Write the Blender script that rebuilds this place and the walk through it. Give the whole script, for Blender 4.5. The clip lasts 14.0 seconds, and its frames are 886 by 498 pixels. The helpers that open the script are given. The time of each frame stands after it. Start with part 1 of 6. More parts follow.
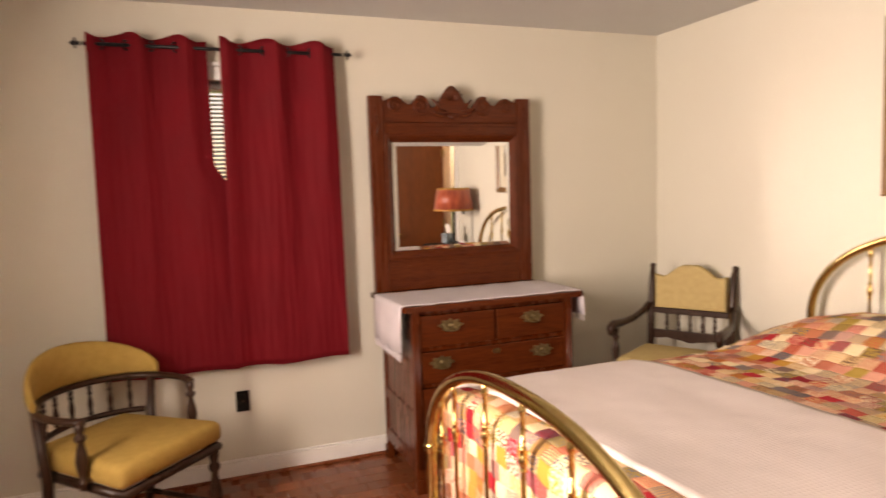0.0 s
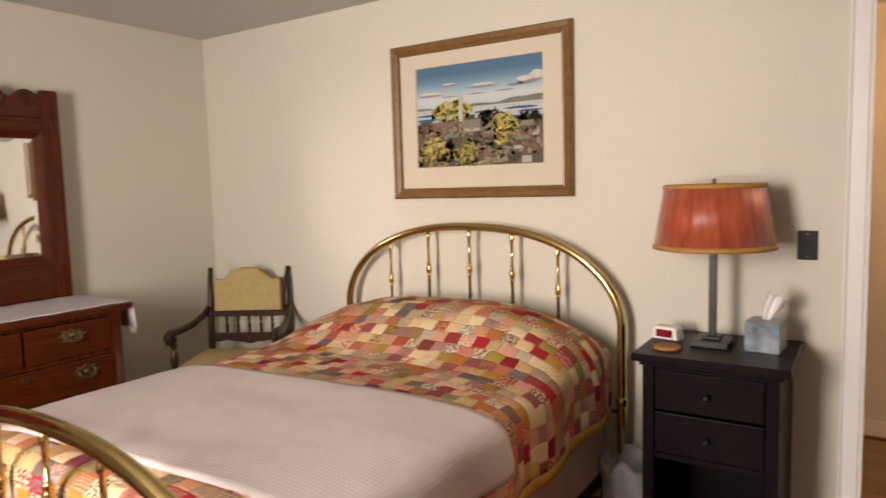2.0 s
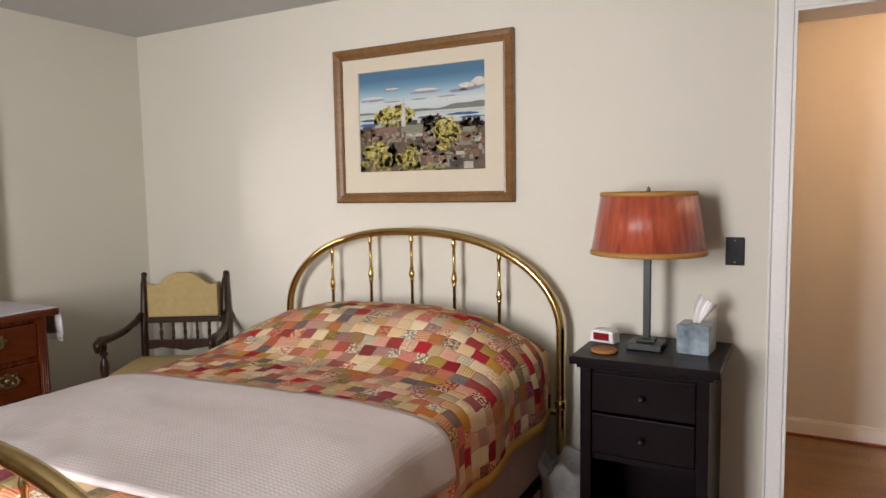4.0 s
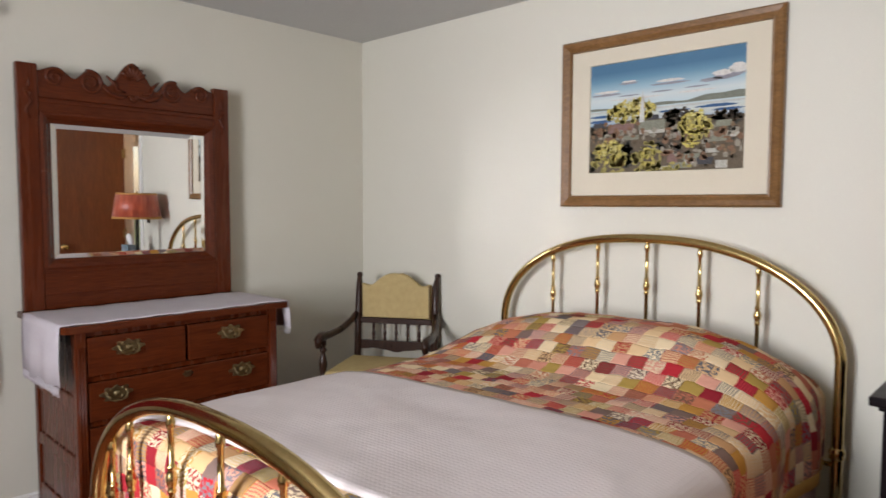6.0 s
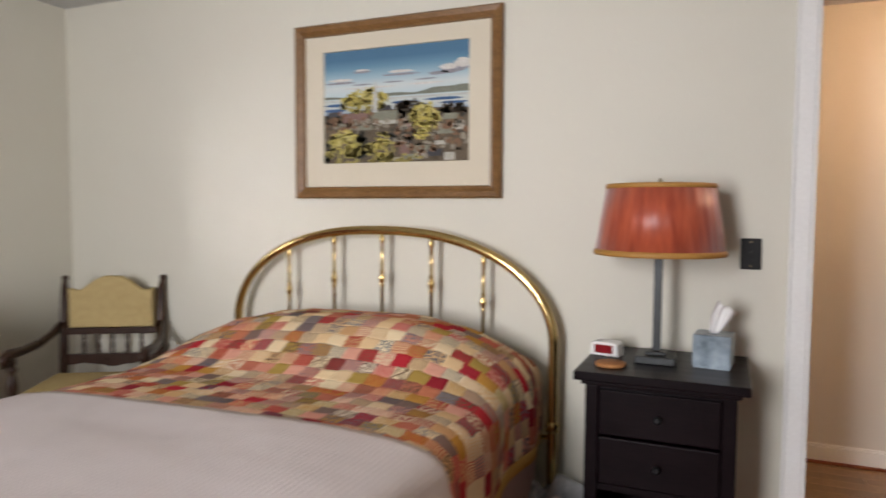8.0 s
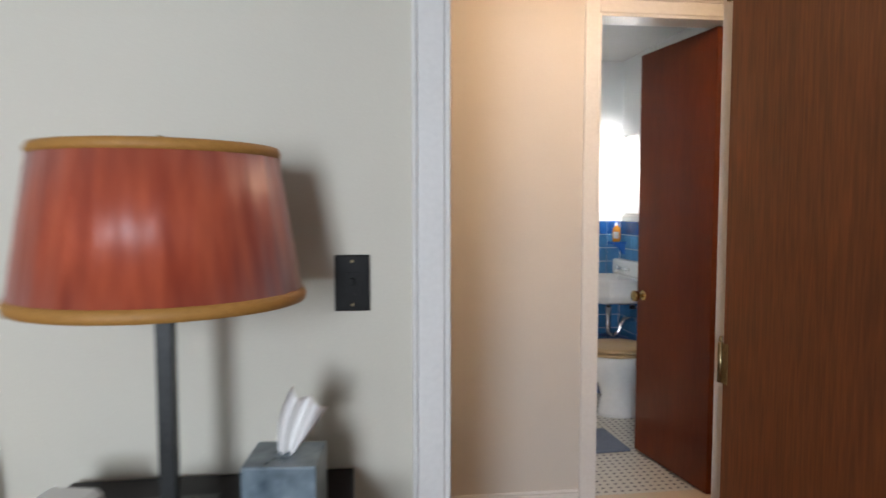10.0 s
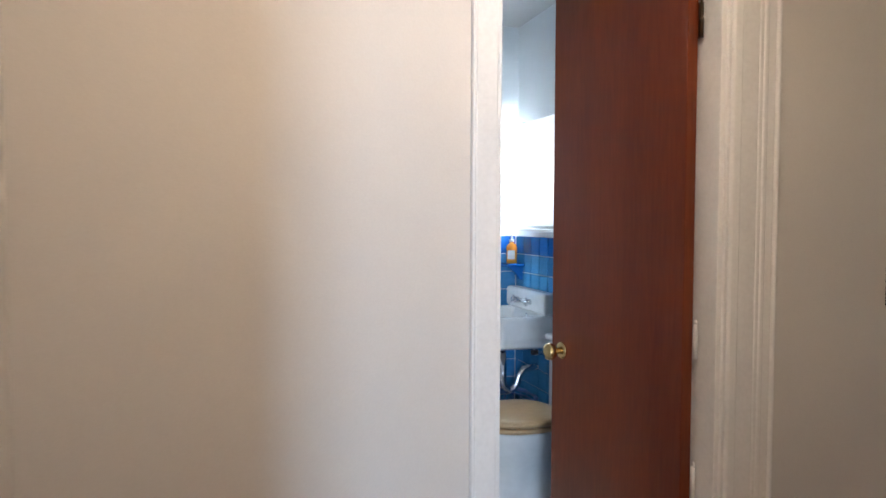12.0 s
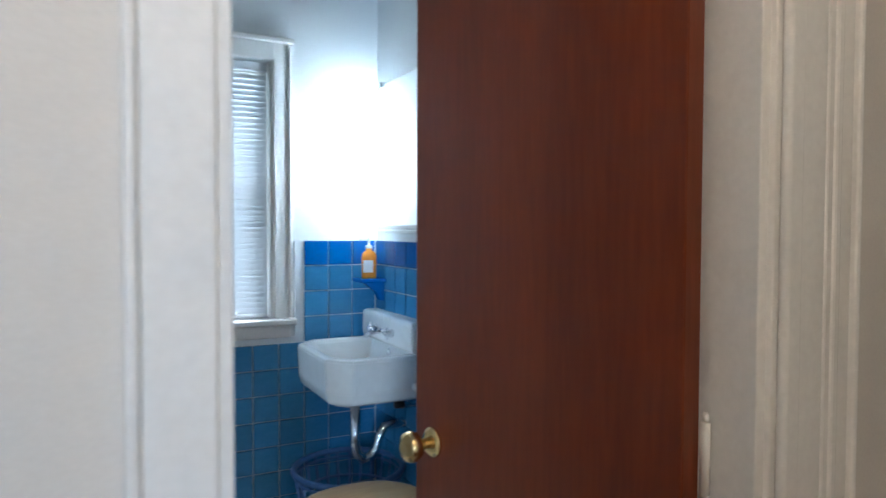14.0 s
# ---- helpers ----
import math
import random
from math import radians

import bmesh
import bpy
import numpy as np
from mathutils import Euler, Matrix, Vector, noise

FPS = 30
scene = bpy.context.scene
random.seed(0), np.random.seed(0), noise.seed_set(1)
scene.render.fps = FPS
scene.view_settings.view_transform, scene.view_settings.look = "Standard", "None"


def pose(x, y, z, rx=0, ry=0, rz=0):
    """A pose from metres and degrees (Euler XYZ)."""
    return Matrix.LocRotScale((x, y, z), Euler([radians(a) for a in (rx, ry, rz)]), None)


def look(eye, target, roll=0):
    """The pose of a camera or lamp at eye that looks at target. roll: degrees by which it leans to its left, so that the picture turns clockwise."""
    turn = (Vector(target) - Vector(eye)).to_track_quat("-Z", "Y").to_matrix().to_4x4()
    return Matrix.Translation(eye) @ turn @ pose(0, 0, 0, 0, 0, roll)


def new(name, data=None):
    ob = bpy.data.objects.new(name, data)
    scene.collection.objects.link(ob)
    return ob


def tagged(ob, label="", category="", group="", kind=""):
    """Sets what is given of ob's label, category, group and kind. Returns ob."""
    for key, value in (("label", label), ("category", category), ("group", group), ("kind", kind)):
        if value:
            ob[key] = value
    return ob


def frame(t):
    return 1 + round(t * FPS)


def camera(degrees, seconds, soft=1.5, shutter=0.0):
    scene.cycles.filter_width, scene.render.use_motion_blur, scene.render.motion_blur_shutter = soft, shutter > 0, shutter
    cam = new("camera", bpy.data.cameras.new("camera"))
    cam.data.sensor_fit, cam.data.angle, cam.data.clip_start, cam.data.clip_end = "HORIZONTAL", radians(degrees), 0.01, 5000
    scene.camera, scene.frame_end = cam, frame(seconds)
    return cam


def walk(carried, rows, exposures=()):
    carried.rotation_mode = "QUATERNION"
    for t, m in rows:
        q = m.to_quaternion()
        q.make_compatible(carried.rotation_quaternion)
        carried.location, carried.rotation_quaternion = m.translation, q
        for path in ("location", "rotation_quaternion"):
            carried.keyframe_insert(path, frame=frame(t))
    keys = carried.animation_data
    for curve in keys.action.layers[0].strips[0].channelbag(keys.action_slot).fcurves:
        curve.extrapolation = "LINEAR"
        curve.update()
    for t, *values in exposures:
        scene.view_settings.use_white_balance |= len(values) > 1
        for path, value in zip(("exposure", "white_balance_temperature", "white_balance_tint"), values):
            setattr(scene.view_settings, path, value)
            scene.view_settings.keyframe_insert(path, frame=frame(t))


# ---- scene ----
cam = camera(67.6, 14.0, shutter=0.5)
PATH = [
    (0, (3.416, -2.765, 1.417), (1.556, -2.052, 1.243), -1.8),
    (0.5, (3.417, -2.719, 1.419), (1.677, -1.751, 1.232), -1.9),
    (1, (3.444, -2.705, 1.407), (1.886, -1.463, 1.228), -2.1),
    (1.5, (3.48, -2.723, 1.393), (2.178, -1.216, 1.208), -2.0),
    (2, (3.499, -2.708, 1.399), (2.409, -1.042, 1.208), -1.6),
    (2.5, (3.54, -2.691, 1.396), (2.571, -0.951, 1.212), -1.4),
    (2.7, (3.557, -2.662, 1.404), (2.613, -0.909, 1.213), -1.3),
    (4.8, (3.419, -2.739, 1.392), (2.465, -0.99, 1.223), -0.5),
    (5, (3.389, -2.74, 1.388), (2.367, -1.029, 1.225), -0.4),
    (5.5, (3.273, -2.689, 1.363), (2.051, -1.113, 1.214), -0.2),
    (6, (3.192, -2.654, 1.339), (1.822, -1.203, 1.209), 0.2),
    (6.5, (3.155, -2.665, 1.326), (1.748, -1.248, 1.219), 0.6),
    (7, (3.184, -2.675, 1.328), (1.82, -1.216, 1.219), 0.3),
    (7.5, (3.207, -2.668, 1.303), (2.1, -1.005, 1.202), 0.4),
    (7.6, (3.201, -2.67, 1.3), (2.170, -0.957, 1.188), 0.4),
    (8, (3.224, -2.47, 1.295), (2.436, -0.635, 1.174), 0.3),
    (8.5, (3.232, -2.227, 1.322), (2.679, -0.31, 1.178), 0.3),
    (9, (3.219, -1.904, 1.318), (2.946, 0.071, 1.166), 0.5),
    (9.2, (3.226, -1.784, 1.319), (3.076, 0.204, 1.17), 0.4),
    (11.3, (3.563, -0.416, 1.238), (4.135, 1.499, 1.148), -0.5),
    (11.5, (3.615, -0.314, 1.247), (4.19, 1.599, 1.163), -0.5),
    (12, (3.733, -0.009, 1.256), (4.338, 1.895, 1.175), 0.2),
    (12.5, (3.854, 0.265, 1.23), (4.535, 2.145, 1.163), 1.0),
    (13, (3.997, 0.5, 1.253), (4.716, 2.365, 1.175), 0.4),
    (13.5, (4.106, 0.703, 1.237), (4.92, 2.529, 1.167), 0.2),
    (14, (4.215, 0.863, 1.229), (5.151, 2.629, 1.168), 0.2),
]
EXPOSURES = [
    (0.0, 2.25, 13000, 38), (1.5, 1.88, 11500, 33), (2.7, 1.7, 9700, 29), (4.8, 1.78, 8300, 24), (6.5, 1.82, 7900, 23),
    (7.5, 1.76, 8300, 24), (9.2, 1.5, 8000, 21), (11.3, 1.86, 6000, 13), (12.5, 1.98, 5700, 10), (14.0, 1.7, 5300, 5),
]
walk(cam, [(t, look(eye, target, roll)) for t, eye, target, roll in PATH], exposures=EXPOSURES)

# ---- daylight, lamps, exposure ----
world = bpy.data.worlds.new("sky")
scene.world = world
world.use_nodes = True
wn = world.node_tree.nodes
sky = wn.new("ShaderNodeTexSky")
sky.sky_type = 'NISHITA'
sky.sun_disc = False
sky.sun_elevation = radians(59)
sky.sun_rotation = radians(11.3)
wn["Background"].inputs[1].default_value = 0.05
world.node_tree.links.new(sky.outputs[0], wn["Background"].inputs[0])
sun = new("sun", bpy.data.lights.new("sun", 'SUN'))
sun.data.energy = 2.0
sun.data.angle = radians(0.5)
sun.data.color = (1.0, 0.95, 0.88)
sun.matrix_world = look((1.0, 5.0, 8.5), (0, 0, 0))


def area(name, at, target, w, h, power, colour):
    lamp = new(name, bpy.data.lights.new(name, 'AREA'))
    lamp.data.shape, lamp.data.size, lamp.data.size_y = 'RECTANGLE', w, h
    lamp.data.energy, lamp.data.color = power, colour
    lamp.matrix_world = look(at, target)
    return lamp


window_lamp = area("bedroom_window_light", (2.25, -4.19, 1.50), (1.85, 0, 1.38), 0.79, 1.28, 33, (0.65, 0.82, 1.0))
window_lamp.data.spread = radians(144)
scene.cycles.caustics_reflective = True
scene.cycles.blur_glossy = 0.0
area("bathroom_window_light", (4.49, 3.53, 1.37), (4.49, 0, 1.3), 0.60, 0.9, 1.0, (0.86, 0.95, 1.0))

# ---- mesh helpers ----
def place(bm, m):
    bmesh.ops.transform(bm, matrix=m, verts=bm.verts)
    return bm


def block(x0, x1, y0, y1, z0, z1, bevel=0.0, seg=2):
    bm = bmesh.new()
    bmesh.ops.create_cube(bm, size=1.0)
    place(bm, Matrix.Translation(((x0 + x1) / 2, (y0 + y1) / 2, (z0 + z1) / 2)) @ Matrix.Diagonal((abs(x1 - x0), abs(y1 - y0), abs(z1 - z0), 1)))
    if bevel:
        bmesh.ops.bevel(bm, geom=bm.edges[:], offset=bevel, segments=seg, affect='EDGES', profile=0.5, clamp_overlap=True)
    return bm


def join(*bms):
    out = bms[0]
    for other in bms[1:]:
        me = bpy.data.meshes.new("tmp")
        other.to_mesh(me)
        out.from_mesh(me)
        bpy.data.meshes.remove(me)
        other.free()
    return out


def lathe(profile, seg=24):
    """A turned body about z from (radius, z) pairs, closed at both ends."""
    bm = bmesh.new()
    rings = []
    for r, z in profile:
        rings.append([bm.verts.new((max(r, 1e-4) * math.cos(a), max(r, 1e-4) * math.sin(a), z)) for a in (2 * math.pi * i / seg for i in range(seg))])
    for lo, hi in zip(rings, rings[1:]):
        for i in range(seg):
            f = bm.faces.new((lo[i], lo[(i + 1) % seg], hi[(i + 1) % seg], hi[i]))
            f.smooth = True
    bm.faces.new(rings[0][::-1])
    bm.faces.new(rings[-1])
    return bm


def tube(points, radius, seg=12, closed=False, flat=1.0):
    """A round bar swept along points. radius: a number or one for each point."""
    bm = bmesh.new()
    pts = [Vector(p) for p in points]
    n = len(pts)
    radii = radius if isinstance(radius, (list, tuple)) else [radius] * n
    rings = []
    up = None
    for i, p in enumerate(pts):
        a = pts[(i - 1) % n] if closed or i > 0 else p
        b = pts[(i + 1) % n] if closed or i < n - 1 else p
        d = (b - a).normalized()
        if up is None:
            up = Vector((0, 0, 1)) if abs(d.z) < 0.9 else Vector((0, 1, 0))
        side = d.cross(up).normalized()
        up = side.cross(d).normalized()
        rings.append([bm.verts.new(p + radii[i] * (math.cos(t) * side + flat * math.sin(t) * up)) for t in (2 * math.pi * k / seg for k in range(seg))])
    pairs = list(zip(rings, rings[1:])) + ([(rings[-1], rings[0])] if closed else [])
    for lo, hi in pairs:
        for k in range(seg):
            f = bm.faces.new((lo[k], lo[(k + 1) % seg], hi[(k + 1) % seg], hi[k]))
            f.smooth = True
    if not closed:
        bm.faces.new(rings[0][::-1])
        bm.faces.new(rings[-1])
    bmesh.ops.recalc_face_normals(bm, faces=bm.faces)
    return bm


def slab(outline, depth, bevel=0.0):
    """An outline in the xz plane, given thickness towards -y."""
    bm = bmesh.new()
    front = [bm.verts.new((x, -depth, z)) for x, z in outline]
    back = [bm.verts.new((x, 0, z)) for x, z in outline]
    n = len(outline)
    bm.faces.new(front)
    bm.faces.new(back[::-1])
    for i in range(n):
        bm.faces.new((front[i], back[i], back[(i + 1) % n], front[(i + 1) % n]))
    bmesh.ops.recalc_face_normals(bm, faces=bm.faces)
    if bevel:
        bmesh.ops.bevel(bm, geom=[e for e in bm.edges if all(abs(v.co.y + depth) < 1e-6 for v in e.verts)], offset=bevel, segments=2, affect='EDGES', profile=0.5)
    return bm


def smooth(bm):
    for f in bm.faces:
        f.smooth = True
    return bm


def mesh_of(name, bm, material):
    me = bpy.data.meshes.new(name)
    bm.to_mesh(me)
    bm.free()
    me.materials.append(material)
    return me


def part(name, bm, material, parent, label=""):
    ob = new(name, mesh_of(name, bm, material))
    ob.parent = parent
    return tagged(ob, label)


def thing(name, m, label, category, group="", kind=""):
    ob = new(name)
    ob.empty_display_size = 0.1
    ob.matrix_world = m
    return tagged(ob, label, category, group, kind)


def solo(name, bm, material, m, label, category, group="", kind=""):
    ob = new(name, mesh_of(name, bm, material))
    ob.matrix_world = m
    return tagged(ob, label, category, group, kind)


O = Matrix.Identity(4)

# ---- materials ----
def nodes_of(name):
    m = bpy.data.materials.new(name)
    m.use_nodes = True
    nt = m.node_tree
    return m, nt, nt.nodes["Principled BSDF"]


def surface(name, dark, light, rough=0.5, metal=0.0, scale=8.0, stretch=(1, 1, 1), fine=120.0, bump=0.1, spec=0.5, blotch=0.35, random_tint=0.0, detail=6.0, rough_var=0.08, dist=0.0015):
    """A two-scale procedural surface: broad blotches and fine grain between two colours, with relief."""
    m, nt, b = nodes_of(name)
    N, L = nt.nodes.new, nt.links.new
    tc = N("ShaderNodeTexCoord")
    mp = N("ShaderNodeMapping")
    mp.inputs["Scale"].default_value = stretch
    L(tc.outputs["Object"], mp.inputs[0])
    big = N("ShaderNodeTexNoise")
    big.inputs["Scale"].default_value, big.inputs["Detail"].default_value = scale, detail
    small = N("ShaderNodeTexNoise")
    small.inputs["Scale"].default_value, small.inputs["Detail"].default_value = fine, 4.0
    L(mp.outputs[0], big.inputs["Vector"])
    L(mp.outputs[0], small.inputs["Vector"])
    mix = N("ShaderNodeMath")
    mix.operation = 'MULTIPLY_ADD'
    mix.inputs[1].default_value = blotch
    inv = N("ShaderNodeMath")
    inv.operation = 'MULTIPLY'
    inv.inputs[1].default_value = 1 - blotch
    L(small.outputs[0], inv.inputs[0])
    L(big.outputs[0], mix.inputs[0])
    L(inv.outputs[0], mix.inputs[2])
    ramp = N("ShaderNodeValToRGB")
    ramp.color_ramp.elements[0].position, ramp.color_ramp.elements[1].position = 0.34, 0.66
    ramp.color_ramp.elements[0].color, ramp.color_ramp.elements[1].color = (*dark, 1), (*light, 1)
    L(mix.outputs[0], ramp.inputs[0])
    out = ramp.outputs[0]
    if random_tint:
        info = N("ShaderNodeObjectInfo")
        hsv = N("ShaderNodeHueSaturation")
        rng = N("ShaderNodeMapRange")
        rng.inputs[3].default_value, rng.inputs[4].default_value = 1 - random_tint, 1 + random_tint
        L(info.outputs["Random"], rng.inputs[0])
        L(rng.outputs[0], hsv.inputs["Value"])
        L(out, hsv.inputs["Color"])
        out = hsv.outputs[0]
    L(out, b.inputs["Base Color"])
    rr = N("ShaderNodeMapRange")
    rr.inputs[3].default_value, rr.inputs[4].default_value = max(rough - rough_var, 0.02), min(rough + rough_var, 1)
    L(big.outputs[0], rr.inputs[0])
    L(rr.outputs[0], b.inputs["Roughness"])
    b.inputs["Metallic"].default_value = metal
    b.inputs["Specular IOR Level"].default_value = spec
    if bump:
        bp = N("ShaderNodeBump")
        bp.inputs["Strength"].default_value, bp.inputs["Distance"].default_value = bump, dist
        L(mix.outputs[0], bp.inputs["Height"])
        L(bp.outputs[0], b.inputs["Normal"])
    return m


M = {}
M["wall"] = surface("painted_wall", (0.615, 0.585, 0.495), (0.655, 0.625, 0.535), 0.62, scale=1.6, fine=260, bump=0.25, spec=0.3)
M["hall"] = surface("painted_hall_wall", (0.62, 0.585, 0.53), (0.66, 0.625, 0.57), 0.6, scale=1.8, fine=240, bump=0.25, spec=0.3)
M["bathwall"] = surface("painted_bath_wall", (0.74, 0.76, 0.76), (0.79, 0.81, 0.81), 0.5, scale=1.6, fine=240, bump=0.15, spec=0.3)
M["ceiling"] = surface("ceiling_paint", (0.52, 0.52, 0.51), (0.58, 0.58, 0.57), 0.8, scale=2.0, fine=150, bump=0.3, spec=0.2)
M["trim"] = surface("white_trim", (0.74, 0.73, 0.70), (0.80, 0.79, 0.76), 0.38, scale=3, fine=90, bump=0.08)
M["floor"] = surface("red_brown_floor", (0.15, 0.035, 0.014), (0.27, 0.075, 0.03), 0.28, scale=6, stretch=(0.25, 2.2, 1), fine=60, bump=0.15, random_tint=0.18)
M["hallfloor"] = surface("hall_floor_wood", (0.16, 0.085, 0.035), (0.26, 0.15, 0.07), 0.3, scale=5, stretch=(2.0, 0.3, 1), fine=50, bump=0.12, random_tint=0.15)
M["oak"] = surface("dark_oak", (0.066, 0.0115, 0.0036), (0.118, 0.0225, 0.0064), 0.24, spec=0.3, scale=4, stretch=(0.6, 9, 9), fine=26, bump=0.06, blotch=0.3)
M["oakv"] = surface("dark_oak_upright", (0.070, 0.0115, 0.0032), (0.118, 0.0215, 0.0056), 0.27, spec=0.3, scale=4, stretch=(9, 9, 0.6), fine=26, bump=0.06, blotch=0.3)
M["door"] = surface("mahogany_door", (0.118, 0.0215, 0.0050), (0.185, 0.0385, 0.0095), 0.33, spec=0.3, scale=1.6, stretch=(4, 4, 0.35), fine=26, bump=0.05, detail=8, blotch=0.6)
M["doorlight"] = surface("orange_stained_door", (0.125, 0.031, 0.009), (0.23, 0.062, 0.017), 0.36, scale=2.6, stretch=(5, 5, 0.35), fine=30, bump=0.10, detail=8)
M["chairwood"] = surface("dark_walnut", (0.018, 0.007, 0.004), (0.048, 0.019, 0.010), 0.3, spec=0.3, scale=10, stretch=(2, 2, 0.5), fine=80, bump=0.1)
M["espresso"] = surface("espresso_wood", (0.0045, 0.0022, 0.0028), (0.010, 0.0050, 0.0060), 0.34, spec=0.09, scale=6, stretch=(0.4, 4, 4), fine=60, bump=0.06)
M["gold"] = surface("gold_upholstery", (0.34, 0.20, 0.055), (0.47, 0.30, 0.095), 0.85, scale=30, fine=420, bump=0.4, spec=0.2)
M["brass"] = surface("lacquered_brass", (0.58, 0.40, 0.16), (0.68, 0.49, 0.22), 0.17, 1.0, scale=4, fine=60, bump=0.0, rough_var=0.06)
M["oldbrass"] = surface("aged_brass", (0.20, 0.15, 0.08), (0.42, 0.33, 0.18), 0.36, 1.0, scale=60, fine=300, bump=0.5)
M["darkhinge"] = surface("dark_bronze_hinge", (0.03, 0.018, 0.010), (0.07, 0.045, 0.026), 0.42, 0.8, scale=40, fine=200, bump=0.3)
M["chrome"] = surface("chrome", (0.62, 0.63, 0.65), (0.75, 0.76, 0.78), 0.12, 1.0, scale=8, fine=60, bump=0.0)
M["blackmetal"] = surface("black_metal", (0.015, 0.015, 0.016), (0.03, 0.03, 0.032), 0.4, 0.6, scale=12, fine=90, bump=0.05)
M["lampmetal"] = surface("blackened_bronze", (0.016, 0.018, 0.018), (0.032, 0.034, 0.034), 0.42, 0.5, scale=12, fine=90, bump=0.08)
M["plate"] = surface("brown_plate", (0.005, 0.0045, 0.004), (0.009, 0.008, 0.0075), 0.4, spec=0.15, scale=12, fine=90, bump=0.02)
M["frame"] = surface("picture_frame_wood", (0.14, 0.062, 0.018), (0.25, 0.12, 0.042), 0.36, scale=6, stretch=(1, 1, 3), fine=60, bump=0.12)
M["mat"] = surface("cream_mat_board", (0.60, 0.53, 0.41), (0.64, 0.57, 0.45), 0.85, scale=6, fine=300, bump=0.06, spec=0.2)
M["porcelain"] = surface("porcelain", (0.78, 0.80, 0.80), (0.84, 0.86, 0.86), 0.12, scale=3, fine=30, bump=0.0)
M["seatwood"] = surface("blond_oak_seat", (0.42, 0.27, 0.13), (0.55, 0.38, 0.20), 0.35, scale=4, stretch=(0.6, 6, 1), fine=40, bump=0.06)
M["tile"] = surface("blue_glazed_tile", (0.050, 0.215, 0.44), (0.080, 0.265, 0.50), 0.14, scale=14, fine=90, bump=0.02, random_tint=0.12)
M["darktile"] = surface("navy_glazed_tile", (0.008, 0.085, 0.30), (0.014, 0.115, 0.38), 0.14, scale=14, fine=90, bump=0.02, random_tint=0.15)
M["grout"] = surface("grout", (0.66, 0.70, 0.73), (0.74, 0.78, 0.80), 0.8, scale=20, fine=200, bump=0.2)
M["basket"] = surface("blue_plastic", (0.06, 0.14, 0.36), (0.09, 0.19, 0.44), 0.4, scale=10, fine=90, bump=0.02)
M["mauve"] = surface("mauve_box_spring", (0.34, 0.22, 0.19), (0.42, 0.28, 0.24), 0.9, scale=9, fine=240, bump=0.3, spec=0.1)
M["hem"] = surface("ochre_backing", (0.48, 0.27, 0.075), (0.58, 0.34, 0.11), 0.9, scale=12, fine=240, bump=0.3, spec=0.1)
M["cork"] = surface("cork", (0.34, 0.13, 0.04), (0.46, 0.19, 0.065), 0.8, scale=80, fine=400, bump=0.4)
M["white"] = surface("white_plastic", (0.76, 0.75, 0.72), (0.82, 0.81, 0.78), 0.35, scale=4, fine=60, bump=0.0)
M["tissue"] = surface("tissue_paper", (0.80, 0.78, 0.76), (0.86, 0.84, 0.82), 0.95, scale=14, fine=240, bump=0.25, spec=0.1)
M["bag"] = surface("translucent_bag", (0.62, 0.62, 0.62), (0.74, 0.74, 0.74), 0.25, scale=22, fine=60, bump=0.9, dist=0.014)
M["bag"].node_tree.nodes["Principled BSDF"].inputs["Alpha"].default_value = 0.42
M["binplastic"] = surface("clear_bin_plastic", (0.55, 0.55, 0.56), (0.62, 0.62, 0.63), 0.3, scale=8, fine=60, bump=0.1)
M["binplastic"].node_tree.nodes["Principled BSDF"].inputs["Alpha"].default_value = 0.35
M["palegold"] = surface("pale_gold_upholstery", (0.40, 0.28, 0.12), (0.52, 0.39, 0.19), 0.85, scale=34, fine=420, bump=0.4, spec=0.2)
M["bluerug"] = surface("grey_blue_rug", (0.14, 0.18, 0.26), (0.22, 0.27, 0.36), 0.95, scale=30, fine=300, bump=0.8, spec=0.1, dist=0.01)
M["marble"] = surface("grey_marbled_card", (0.05, 0.085, 0.11), (0.30, 0.38, 0.43), 0.3, scale=14, fine=40, bump=0.0, blotch=0.75)
M["blind"] = surface("white_blind_slat", (0.74, 0.76, 0.78), (0.80, 0.82, 0.84), 0.45, scale=4, fine=60, bump=0.0)
M["runner"] = surface("lilac_white_runner", (0.52, 0.47, 0.49), (0.61, 0.56, 0.57), 0.95, scale=10, stretch=(1, 1, 1), fine=300, bump=0.5, spec=0.1)
M["redcloth"] = surface("burgundy_curtain", (0.18, 0.006, 0.011), (0.26, 0.010, 0.017), 0.75, scale=6, stretch=(1, 1, 1), fine=500, bump=0.3, spec=0.2)
M["threshold"] = surface("threshold", (0.62, 0.52, 0.40), (0.70, 0.60, 0.48), 0.4, scale=8, fine=80, bump=0.05)
M["lawn"] = surface("lawn", (0.05, 0.09, 0.025), (0.10, 0.15, 0.045), 0.95, scale=0.8, fine=14, bump=0.4)
M["soap"] = surface("orange_soap", (0.75, 0.26, 0.02), (0.85, 0.34, 0.04), 0.25, scale=8, fine=60, bump=0.0)
M["red_display"] = surface("dark_red_display", (0.20, 0.008, 0.012), (0.26, 0.012, 0.018), 0.15, scale=8, fine=60, bump=0.0)


def flat_glass(name, tint=(1, 1, 1), rough=0.0):
    m, nt, b = nodes_of(name)
    b.inputs["Base Color"].default_value = (*tint, 1)
    b.inputs["Roughness"].default_value = rough
    b.inputs["Transmission Weight"].default_value = 1.0
    b.inputs["IOR"].default_value = 1.45
    return m


